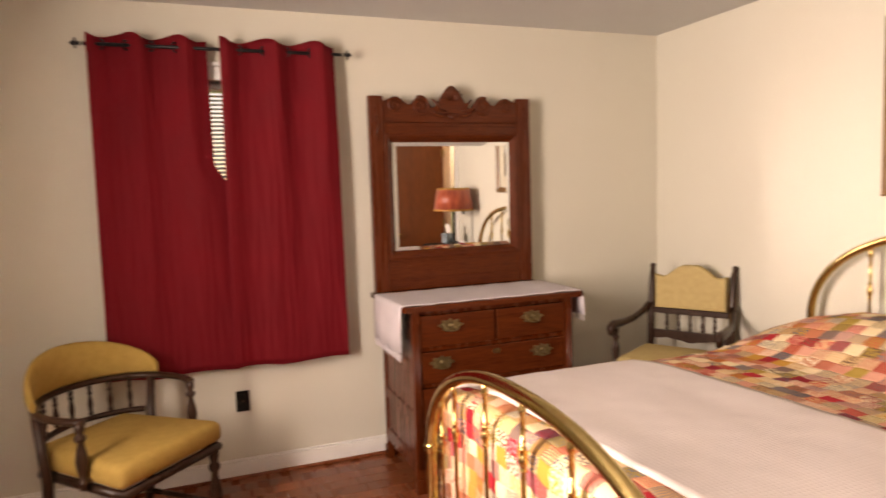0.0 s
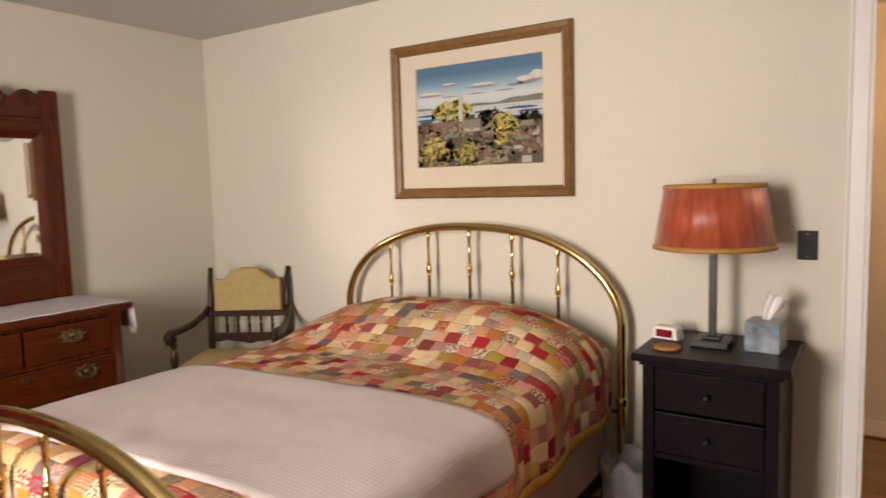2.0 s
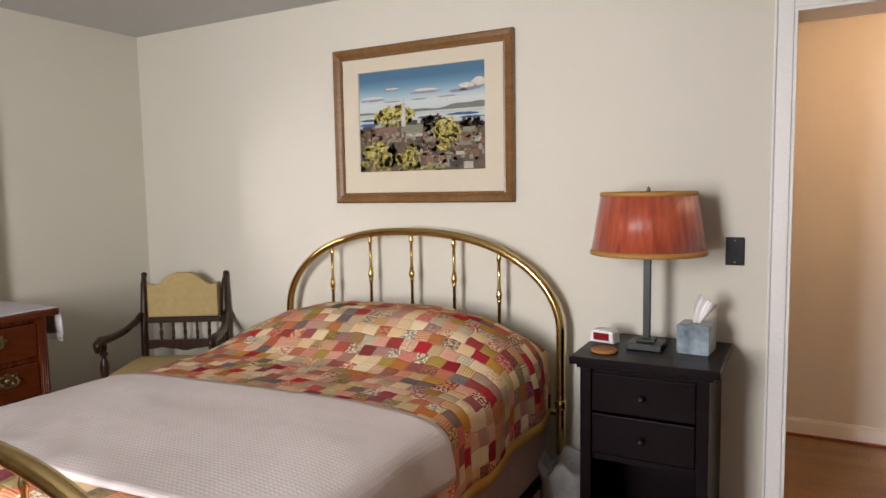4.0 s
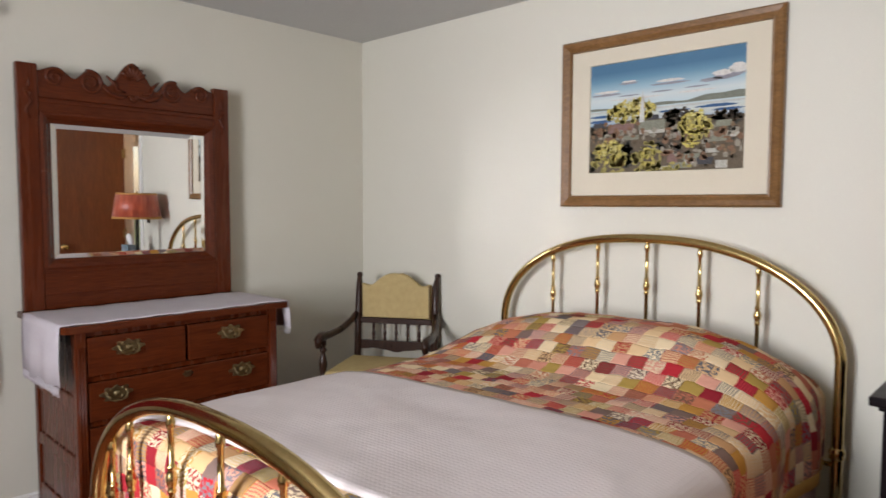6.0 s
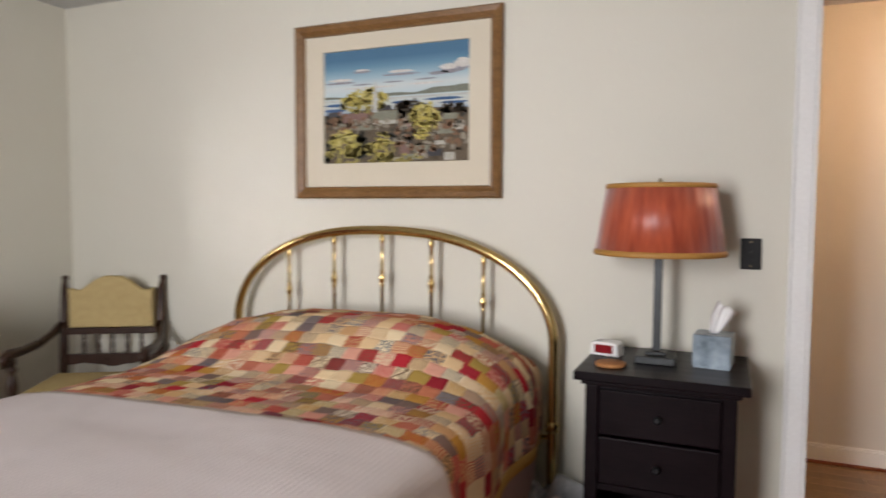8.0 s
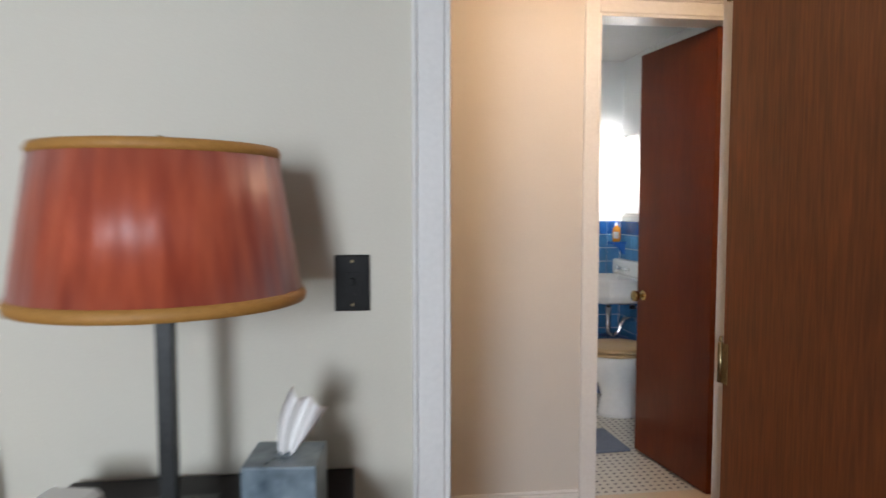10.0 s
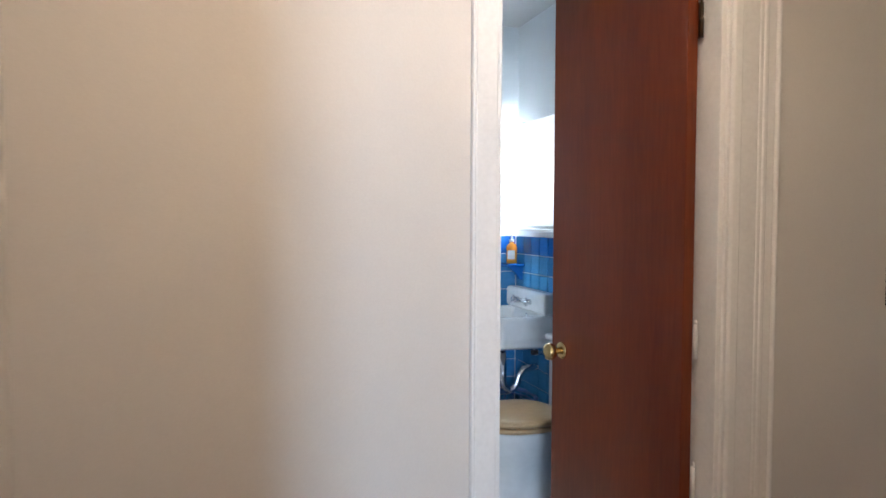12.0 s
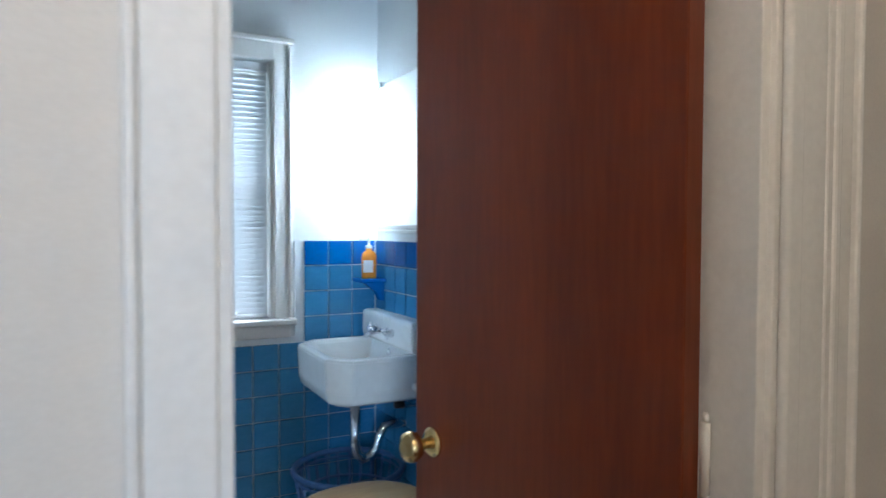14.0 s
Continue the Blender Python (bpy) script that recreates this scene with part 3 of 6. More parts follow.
blind(pose(4.49, 3.395, 0, 0, 0, 0), 0.63, 0.89, 1.85, 56, "white venetian blind lowered over the bathroom window")

# ---- doors ----
def knob_set(parent, x, z, side):
    """A brass rose, neck and round knob standing out along local y."""
    k = part("knob", place(lathe([(0.012, 0.0), (0.010, 0.018), (0.012, 0.026), (0.024, 0.034), (0.029, 0.046), (0.026, 0.058), (0.012, 0.064)], 20), Matrix.Translation((x, side * 0.018, z)) @ pose(0, 0, 0, -90 * side, 0, 0)), M["brass"], parent, "round polished brass knob")
    part("rose", place(lathe([(0.029, 0.0), (0.028, 0.004), (0.020, 0.009), (0.012, 0.011)], 20), Matrix.Translation((x, side * 0.0178, z)) @ pose(0, 0, 0, -90 * side, 0, 0)), M["brass"], k)


def flush_door(name, m, width, head, knob_x, material, label, hinge_mat):
    t = thing(name, m, label, "door", kind="structure")
    part("leaf", block(0.004, width, -0.0175, 0.0175, 0.012, head - 0.022, 0.0025), material, t)
    for side in (-1, 1):
        knob_set(t, knob_x, 0.832, side)
    for z in (0.34, 0.571, 0.946, 1.775):
        hg = part("hinge", join(lathe([(0.006, z - 0.045), (0.006, z + 0.045)], 10), lathe([(0.002, z + 0.046), (0.005, z + 0.05), (0.003, z + 0.058)], 10), block(0.004, 0.03, -0.0005, 0.0005, z - 0.045, z + 0.045)), hinge_mat if z > 1.5 or name == "door_1" else M["trim"], t)
        hg.location = (-0.003, -0.0195, 0)
    part("latch_plate", block(width - 0.0005, width + 0.0015, -0.012, 0.012, 0.777, 0.887, 0.0004), M["oldbrass"], t)
    return t


# bathroom door, swung in; local x runs from the hinge to the latch edge
hx, hy = 4.8605, 1.426
flush_door("door_2", pose(hx, hy, 0, 0, 0, math.degrees(math.atan2(2.01 - hy, 4.780 - hx))), 0.588, DOOR_H, 0.532, M["door"], "dark red mahogany flush door, half open into the bathroom", M["darkhinge"])
# bedroom door, folded back into the room
flush_door("door_1", pose(BX1 - 0.042, 0.098, 0, 0, 0, -90), 0.65, BED_DOOR_H, 0.59, M["doorlight"], "orange-brown stained flush door standing wide open", M["oldbrass"])

# ---- bed ----
BEDX = 1.925


def arch(half, z0, rise, y, n=40, p=2.35):
    """Points of a rounded brass hoop, from one foot on the floor over the top to the other."""
    pts = [(-half, y, 0.0), (-half, y, z0 * 0.5)]
    for i in range(n + 1):
        a = math.pi * (1 - i / n)
        c, s = math.cos(a), math.sin(a)
        pts.append((math.copysign(abs(c) ** (2 / p), c) * half, y, z0 + rise * abs(s) ** (2 / 2.0)))
    return pts + [(half, y, z0 * 0.5), (half, y, 0.0)]


def hoop_z(x, half, z0, rise, p=2.35):
    return z0 + rise * math.sqrt(max(0.0, 1 - (abs(x) / half) ** p))


bed = thing("brass_bed", pose(BEDX, 0, 0), "polished brass double bed with arched head and foot boards", "bed")


def brass_end(name, y, half, z0, rise, bar, xs, knob_z, rail_z, label):
    e = part(name, tube(arch(half, z0, rise, y), bar, 16), M["brass"], bed, label)
    part("cross_rail", tube([(-half, y, rail_z), (half, y, rail_z)], 0.009, 12), M["brass"], e)
    for x in xs:
        top = hoop_z(x, half, z0, rise) - bar * 0.6
        kz = top - knob_z
        prof = [(0.0075, rail_z), (0.0075, kz - 0.034), (0.011, kz - 0.032), (0.011, kz - 0.026), (0.0085, kz - 0.022), (0.0125, kz - 0.012), (0.0145, kz), (0.0125, kz + 0.012), (0.0085, kz + 0.022), (0.011, kz + 0.026), (0.011, kz + 0.032), (0.0075, kz + 0.034), (0.0075, top - 0.040), (0.0105, top - 0.036), (0.0115, top - 0.024), (0.0085, top - 0.012), (0.0075, top)]
        part("spindle", place(lathe(prof, 14), Matrix.Translation((x, y, 0))), M["brass"], e)
    for sx in (-1, 1):
        part("post_collar", place(lathe([(bar + 0.001, 0), (bar + 0.007, 0.006), (bar + 0.004, 0.018), (bar + 0.009, 0.026), (bar + 0.004, 0.036), (bar + 0.001, 0.042)], 16), Matrix.Translation((sx * half, y, 0.47))), M["brass"], e)
        part("post_foot", place(lathe([(bar + 0.006, 0), (bar + 0.007, 0.02), (bar + 0.002, 0.032)], 16), Matrix.Translation((sx * half, y, 0.0))), M["brass"], e)
    return e


brass_end("headboard", -0.10, 0.725, 0.80, 0.407, 0.0185, (-0.445, -0.216, 0.012, 0.232, 0.450), 0.185, 0.45, "arched brass headboard with five turned spindles")
brass_end("footboard", -1.988, 0.715, 0.485, 0.40, 0.0215, (-0.60, -0.475, -0.235, 0.0, 0.235, 0.475, 0.60), 0.16, 0.30, "arched brass footboard with turned spindles")
for sx in (-1, 1):
    part("side_rail", block(sx * 0.668 - 0.011, sx * 0.668 + 0.011, -1.975, -0.12, 0.17, 0.213, 0.003), M["blackmetal"], bed)

solo("box_spring", block(-0.68, 0.68, -1.945, -0.135, 0.214, 0.44, 0.03, 3), M["mauve"], pose(BEDX, 0, 0), "mauve brown box spring resting in the bed frame", "box spring")
solo("mattress", block(-0.66, 0.66, -1.945, -0.13, 0.441, 0.70, 0.06, 4), M["mat"], pose(BEDX, 0, 0), "cream mattress covered by the quilt", "mattress")


def ease(a, c, t):
    t = min(1, max(0, (t - a) / (c - a)))
    return t * t * (3 - 2 * t)


def bed_top(x, y):
    """Height of the covered bed: pillows swell towards the head, the sides roll off."""
    z = 0.749
    swell = ease(-0.80, -0.40, y) * (1 - 0.55 * ease(-0.26, -0.115, y))
    side = 1 - min(1, abs(x) / 0.70) ** 4
    z += 0.145 * swell * (0.25 + 0.75 * side)
    z += 0.012 * math.sin(x * 5.1 + 1.0) * swell
    z -= 0.035 * (min(1, abs(x) / 0.66) ** 5)
    z += 0.005 * noise.noise((x * 4, y * 4, 0.3)) + 0.002 * noise.noise((x * 13, y * 11, 3.0)) + 0.005 * swell * noise.noise((x * 9, y * 9, 6.0))
    return z


def draped(name, half, hang_l, hang_r, y_head, y_foot, hang_foot, lift, material, label, category, step=0.022, skew=0.0, hem=False):
    """A cloth over the bed that hangs at its sides and, if asked, at its foot; UVs are metres of cloth."""
    bm = bmesh.new()
    uv = bm.loops.layers.uv.new("cloth")
    r = 0.055
    quarter = r * math.pi / 2
    s0, s1 = -(half - r + quarter + hang_l), half - r + quarter + hang_r
    ns = int((s1 - s0) / step)
    length = y_head - y_foot
    q = quarter + hang_foot if hang_foot else 0.0
    nv = int((length + q) / step)
    grid = []
    hem_faces = []

    def fold(s, flat):
        """Arc length to (across, drop)."""
        a = abs(s)
        if a <= flat:
            return s, 0.0
        b2 = a - flat
        if b2 < quarter:
            t = b2 / r
            return math.copysign(flat + r * math.sin(t), s), r * (1 - math.cos(t))
        return math.copysign(flat + r, s), r + (b2 - quarter)

    for j in range(nv + 1):
        v = j * (length + q) / nv
        line = []
        for i in range(ns + 1):
            s = s0 + (s1 - s0) * i / ns
            x, drop = fold(s, half - r)
            vv = v - skew * ((s - s0) / (s1 - s0))
            if hang_foot and v > length - r:
                fl, drop2 = fold(v, length - r)
                y = y_head - fl
            else:
                y, drop2 = y_head - vv, 0.0
            d = max(drop, drop2) + 0.35 * min(drop, drop2)
            z = bed_top(x, max(y, -1.945)) - d + lift
            ripple = min(1.0, d / 0.12)
            if drop > 0.02:
                x += math.copysign(1, s) * ripple * (0.010 * math.sin(y * 17 + 1) + 0.014 * noise.noise((y * 5, 2.0, z * 3)) + 0.012)
            if drop2 > 0.02:
                y -= ripple * (0.006 * math.sin(x * 19) + 0.008 * noise.noise((x * 6, 7.0, z * 3)))
            z += (0.004 if hem else 0.0015) * noise.noise((x * 22, y * 20, 5.0))
            vert = bm.verts.new((x, y, z))
            line.append((vert, s, v))
        grid.append(line)
    for j in range(nv):
        for i in range(ns):
            quad = (grid[j][i], grid[j][i + 1], grid[j + 1][i + 1], grid[j + 1][i])
            if hem and i >= ns - 2:
                hem_faces.append([c[0].co.copy() for c in quad])
                continue
            f = bm.faces.new([c[0] for c in quad])
            f.smooth = True
            for loop, c in zip(f.loops, quad):
                loop[uv].uv = (c[1], c[2])
    bmesh.ops.recalc_face_normals(bm, faces=bm.faces)
    ob = solo(name, bm, material, pose(BEDX, 0, 0), label, category)
    mod = ob.modifiers.new("thick", 'SOLIDIFY')
    mod.thickness, mod.offset = 0.010, -1.0
    if hem:
        hb = bmesh.new()
        for quad in hem_faces:
            hb.faces.new([hb.verts.new(c) for c in quad]).smooth = True
        bmesh.ops.remove_doubles(hb, verts=hb.verts, dist=1e-5)
        bmesh.ops.recalc_face_normals(hb, faces=hb.faces)
        h = part("hem", hb, M["hem"], ob, "ochre backing along the lower edge")
        hm = h.modifiers.new("thick", 'SOLIDIFY')
        hm.thickness, hm.offset = 0.010, -1.0
    return ob


draped("quilt", 0.69, 0.24, 0.24, -0.128, -1.96, 0.34, 0.0, M["quilt"], "faded patchwork quilt in reds, creams and plaids over the bed", "quilt", hem=True)
draped("blanket", 0.706, 0.06, 0.11, -1.19, -1.90, 0.0, 0.014, M["blanket"], "pale mauve waffle-weave blanket folded across the bed foot", "blanket", skew=0.12)


# ---- dresser with mirror ----
DRES = pose(0.035, -1.412, 0, 0, 0, 90) @ Matrix.Diagonal((1, 1, 1.014, 1))
dresser = thing("dresser", DRES, "dark red oak dresser with carved mirror and brass pulls", "dresser")
for px in (-0.405, 0.405):
    part("front_post", block(px - 0.02, px + 0.02, -0.535, -0.495, 0.07, 0.857, 0.004), M["oakv"], dresser)
    part("back_post", block(px - 0.02, px + 0.02, -0.055, -0.015, 0.07, 0.857, 0.004), M["oakv"], dresser)
part("back_panel", block(-0.384, 0.384, -0.030, -0.018, 0.10, 0.855), M["oakv"], dresser)
for lo, hi in ((0.10, 0.14), (0.318, 0.332), (0.495, 0.512), (0.665, 0.682), (0.835, 0.857)):
    part("drawer_rail", block(-0.384, 0.384, -0.520, -0.500, lo, hi), M["oakv"], dresser)
for sx in (-1, 1):
    x = sx * 0.412
    for lo, hi in ((0.10, 0.17), (0.335, 0.385), (0.565, 0.615), (0.80, 0.856)):
        part("side_rail", block(x - 0.012, x + 0.012, -0.494, -0.056, lo, hi, 0.003), M["oakv"], dresser)
    for lo, hi in ((0.171, 0.334), (0.386, 0.564), (0.616, 0.799)):
        part("side_panel", block(x - 0.005, x + 0.005, -0.493, -0.057, lo, hi), M["oakv"], dresser)
    part("bracket_foot", slab([(-0.05, 0.0), (0.03, 0.0), (0.045, 0.03), (0.06, 0.07), (-0.05, 0.07)] if sx < 0 else [(-0.03, 0.0), (0.05, 0.0), (0.05, 0.07), (-0.06, 0.07), (-0.045, 0.03)], 0.04, 0.003), M["oakv"], dresser).location = (sx * 0.377, -0.50, 0)
    part("back_foot", block(x - 0.02, x + 0.02, -0.055, -0.015, 0.0, 0.0695), M["oakv"], dresser)
    # fluted front stile
    part("stile_reed", join(*[tube([(sx * 0.405 + k, -0.536, 0.12), (sx * 0.405 + k, -0.536, 0.80)], 0.004, 8) for k in (-0.010, 0.0, 0.010)]), M["oakv"], dresser)

top_out = [(-0.475, 0.0), (-0.475, -0.545), (-0.462, -0.565), (0.462, -0.565), (0.475, -0.545), (0.475, 0.0)]
bm = slab([(x, y) for x, y in top_out], 0.026, 0.006)
place(bm, Matrix(((1, 0, 0, 0), (0, 0, 1, 0), (0, -1, 0, 0.859), (0, 0, 0, 1))))
bmesh.ops.recalc_face_normals(bm, faces=bm.faces)
part("top", bm, M["oak"], dresser, "overhanging moulded dresser top")


def batwing():
    """A cast openwork back plate with a swinging bail."""
    out = []
    n = 44
    for i in range(n):
        a = 2 * math.pi * i / n
        rx, rz = 0.050, 0.030
        k = 1 + 0.17 * math.cos(8 * a) + 0.10 * math.cos(2 * a)
        out.append((rx * k * math.cos(a), rz * k * math.sin(a)))
    return slab(out, 0.004, 0.0015)


def spiral(cx, cz, r, turns, sx, y, thick, start=0.0):
    pts = []
    n = int(26 * turns)
    for i in range(n + 1):
        t = i / n
        a = start + t * turns * 2 * math.pi
        rr = r * (1 - 0.82 * t)
        pts.append((cx + sx * rr * math.cos(a), y, cz + rr * math.sin(a)))
    return tube(pts, [thick * (1 - 0.45 * i / n) for i in range(n + 1)], 8)


plate_me = mesh_of("back_plate", batwing(), M["oldbrass"])
bail_me = mesh_of("bail", tube([(-0.036, -0.005, 0.006), (-0.037, -0.016, -0.002), (-0.030, -0.020, -0.018), (-0.012, -0.021, -0.025), (0.0, -0.021, -0.023), (0.012, -0.021, -0.025), (0.030, -0.020, -0.018), (0.037, -0.016, -0.002), (0.036, -0.005, 0.006)], 0.0034, 10), M["oldbrass"])
boss_me = mesh_of("boss", join(place(lathe([(0.012, 0), (0.013, 0.004), (0.008, 0.009), (0.001, 0.011)], 14), pose(0, -0.0035, 0, 90, 0, 0)), *[place(lathe([(0.005, 0), (0.006, 0.004), (0.001, 0.008)], 10), pose(x, -0.0035, z, 90, 0, 0)) for x, z in ((-0.036, 0.006), (0.036, 0.006), (-0.022, 0.018), (0.022, 0.018), (-0.02, -0.014), (0.02, -0.014))]), M["oldbrass"])


def drawer(x0, x1, z0, z1, pulls, lock=False):
    d = part("drawer", block(x0, x1, -0.532, -0.50, z0, z1, 0.004), M["oak"], dresser)
    for px in pulls:
        for me, nm in ((plate_me, "back_plate"), (bail_me, "bail"), (boss_me, "boss")):
            o = new(nm, me)
            o.parent = d
            o.location = (px, -0.533, (z0 + z1) / 2 + 0.022)
    if lock:
        part("escutcheon", place(slab([(0.020 * math.cos(a) * (1 + 0.2 * math.cos(6 * a)), 0.012 * math.sin(a) * (1 + 0.2 * math.cos(6 * a))) for a in (2 * math.pi * i / 30 for i in range(30))], 0.003, 0.001), Matrix.Translation(((x0 + x1) / 2, -0.532, z1 - 0.028))), M["oldbrass"], d)


drawer(-0.382, -0.006, 0.685, 0.832, (-0.235,))
drawer(0.006, 0.382, 0.685, 0.832, (0.195,))
drawer(-0.382, 0.382, 0.515, 0.662, (-0.285, 0.245), True)
drawer(-0.382, 0.382, 0.335, 0.492, (-0.285, 0.245), True)
drawer(-0.382, 0.382, 0.145, 0.315, (-0.285, 0.245), True)

# mirror frame above
fr = part("mirror_frame", block(-0.3845, 0.3845, -0.056, -0.024, 0.886, 1.045, 0.003), M["oak"], dresser, "carved oak mirror frame")
part("top_rail", block(-0.3845, 0.3845, -0.056, -0.024, 1.70, 1.755, 0.003), M["oak"], fr)
for px in (-0.4235, 0.4235):
    part("upright", block(px - 0.0385, px + 0.0385, -0.062, -0.022, 0.886, 1.888, 0.004), M["oakv"], fr)
crest = [(-0.3845, 1.756)]
N2 = 72
for i in range(N2 + 1):
    x = -0.3845 + 0.769 * i / N2
    a = abs(x)
    z = 1.858 + 0.030 * math.exp(-((a - 0.315) / 0.052) ** 2) + 0.040 * math.exp(-((a - 0.175) / 0.042) ** 2) + 0.092 * math.exp(-(a / 0.060) ** 2) - 0.018 * math.exp(-((a - 0.245) / 0.03) ** 2) - 0.03 * math.exp(-((a - 0.105) / 0.03) ** 2)
    crest.append((x, z))
crest.append((0.3845, 1.756))
part("crest", place(slab(crest[::-1], 0.028, 0.004), Matrix.Translation((0, -0.026, 0))), M["oak"], fr, "scalloped crest carved with scrolls and a shell")
yc = -0.056
for sx in (-1, 1):
    part("scroll", spiral(sx * 0.320, 1.842, 0.040, 1.6, -sx, yc, 0.0085, 0.4), M["oak"], fr)
    part("scroll", spiral(sx * 0.180, 1.838, 0.050, 1.8, sx, yc, 0.0095, 1.2), M["oak"], fr)
    part("acanthus", tube([(sx * 0.135, yc, 1.83), (sx * 0.10, yc - 0.004, 1.80), (sx * 0.06, yc - 0.005, 1.79), (sx * 0.02, yc, 1.80)], [0.006, 0.010, 0.010, 0.005], 8), M["oak"], fr)
    part("acanthus", tube([(sx * 0.115, yc, 1.878), (sx * 0.085, yc - 0.004, 1.850), (sx * 0.075, yc - 0.004, 1.82), (sx * 0.035, yc, 1.815)], [0.004, 0.009, 0.009, 0.004], 8), M["oak"], fr)
    part("post_ornament", join(spiral(sx * 0.424, 1.765, 0.016, 1.1, sx, -0.062, 0.0055, 0.6), tube([(sx * 0.424 + sx * 0.012, -0.063, 1.775), (sx * 0.424 - sx * 0.012, -0.065, 1.735), (sx * 0.424 + sx * 0.008, -0.065, 1.70), (sx * 0.424 - sx * 0.006, -0.063, 1.665)], [0.003, 0.007, 0.006, 0.003], 8), tube([(sx * 0.424, -0.062, 1.79), (sx * 0.418, -0.064, 1.815), (sx * 0.428, -0.062, 1.835)], [0.005, 0.005, 0.002], 8)), M["oakv"], fr)
for k in range(7):
    a = radians(30 + 20 * k)
    part("shell_rib", tube([(0.012 * math.cos(a), yc - 0.003, 1.865 + 0.012 * math.sin(a)), (0.045 * math.cos(a), yc - 0.007, 1.872 + 0.045 * math.sin(a)), (0.062 * math.cos(a), yc - 0.002, 1.872 + 0.066 * math.sin(a))], [0.004, 0.010, 0.006], 8), M["oak"], fr)
for k in range(5):
    a = radians(210 + 30 * k)
    part("shell_rib", tube([(0.008 * math.cos(a), yc - 0.003, 1.812 + 0.008 * math.sin(a)), (0.028 * math.cos(a), yc - 0.006, 1.808 + 0.034 * math.sin(a))], [0.004, 0.008], 8), M["oak"], fr)
for y0, z0, z1 in ((-0.066, 1.735, 1.748), (-0.068, 1.035, 1.050), (-0.060, 0.945, 0.951)):
    part("moulding", block(-0.384, 0.384, y0, -0.0565, z0, z1, 0.002), M["oak"], fr)
# deep moulding that slopes in to the glass
gx0, gx1, gz0, gz1 = -0.338, 0.338, 1.093, 1.655
bm = bmesh.new()
rings = []
for inset, y in ((0.046, -0.024), (0.046, -0.062), (0.034, -0.066), (0.020, -0.058), (0.010, -0.046), (0.0, -0.040), (0.0, -0.024)):
    rings.append([bm.verts.new(c) for c in ((gx0 - inset, y, gz0 - inset), (gx1 + inset, y, gz0 - inset), (gx1 + inset, y, gz1 + inset), (gx0 - inset, y, gz1 + inset))])
for lo, hi in zip(rings, rings[1:] + rings[:1]):
    for k in range(4):
        bm.faces.new((lo[k], lo[(k + 1) % 4], hi[(k + 1) % 4], hi[k]))
bmesh.ops.recalc_face_normals(bm, faces=bm.faces)
part("glass_moulding", bm, M["oak"], fr)
# bevelled mirror plate
bm = bmesh.new()
bw = 0.020
o4 = [bm.verts.new(c) for c in ((gx0 + 0.0005, -0.0345, gz0 + 0.0005), (gx1 - 0.0005, -0.0345, gz0 + 0.0005), (gx1 - 0.0005, -0.0345, gz1 - 0.0005), (gx0 + 0.0005, -0.0345, gz1 - 0.0005))]
i4 = [bm.verts.new(c) for c in ((gx0 + bw, -0.0365, gz0 + bw), (gx1 - bw, -0.0365, gz0 + bw), (gx1 - bw, -0.0365, gz1 - bw), (gx0 + bw, -0.0365, gz1 - bw))]
b4 = [bm.verts.new((v.co.x, -0.028, v.co.z)) for v in o4]
bm.faces.new(i4)
bm.faces.new(b4[::-1])
for k in range(4):
    bm.faces.new((o4[k], o4[(k + 1) % 4], i4[(k + 1) % 4], i4[k]))
    bm.faces.new((b4[k], b4[(k + 1) % 4], o4[(k + 1) % 4], o4[k]))
bmesh.ops.recalc_face_normals(bm, faces=bm.faces)
place(bm, Matrix.Translation((0, -0.036, gz0)) @ pose(0, 0, 0, 0.65, 0, 0) @ Matrix.Translation((0, 0.036, -gz0)))
part("mirror", bm, M["mirror"], fr, "bevelled silvered mirror plate")

# runner: lies on the top and hangs at both ends
bm = bmesh.new()
rows = []
sec = [(-0.478 - 0.012, 0.665), (-0.486, 0.76), (-0.482, 0.86), (-0.478, 0.886)] + [(-0.46 + 0.92 * i / 22, 0.8875 + 0.0015 * math.sin(i * 1.7)) for i in range(23)] + [(0.478, 0.886), (0.482, 0.85), (0.486, 0.76)]
for j in range(13):
    y = -0.105 - 0.445 * j / 12
    rows.append([bm.verts.new((x + (0.008 * math.sin(j * 1.3) if z < 0.8 else 0), y - (0.02 if x < -0.47 and z < 0.7 else 0) + 0.006 * noise.noise((x * 5, j * 0.4, 1)), z + (0.02 * (j / 12 - 0.5) if z < 0.7 else 0.001 * noise.noise((x * 9, y * 9, 2))))) for x, z in sec])
for a, c in zip(rows, rows[1:]):
    for k in range(len(sec) - 1):
        bm.faces.new((a[k], a[k + 1], c[k + 1], c[k])).smooth = True
bmesh.ops.recalc_face_normals(bm, faces=bm.faces)
rn = solo("dresser_runner", bm, M["runner"], DRES, "pale lilac woven runner over the dresser top, ends hanging", "table runner")
md = rn.modifiers.new("thick", 'SOLIDIFY')
md.thickness, md.offset = 0.0025, 1.0

fringe_rng = random.Random(8)
for sx, z_end in ((-1, 0.668), (1, 0.762)):
    threads = []
    for k in range(46):
        y = -0.112 - 0.43 * k / 45 - (0.018 if sx < 0 else 0.0)
        x = sx * (0.490 if sx < 0 else 0.4885)
        ln = 0.026 + 0.008 * fringe_rng.random()
        threads.append(tube([(x, y, z_end + 0.004), (x + 0.003 * sx, y + 0.004 * (fringe_rng.random() - 0.5), z_end - ln * 0.5), (x, y + 0.008 * (fringe_rng.random() - 0.5), z_end - ln)], 0.0016, 4))
    part("fringe", join(*threads), M["runner"], rn, "thin knotted fringe")


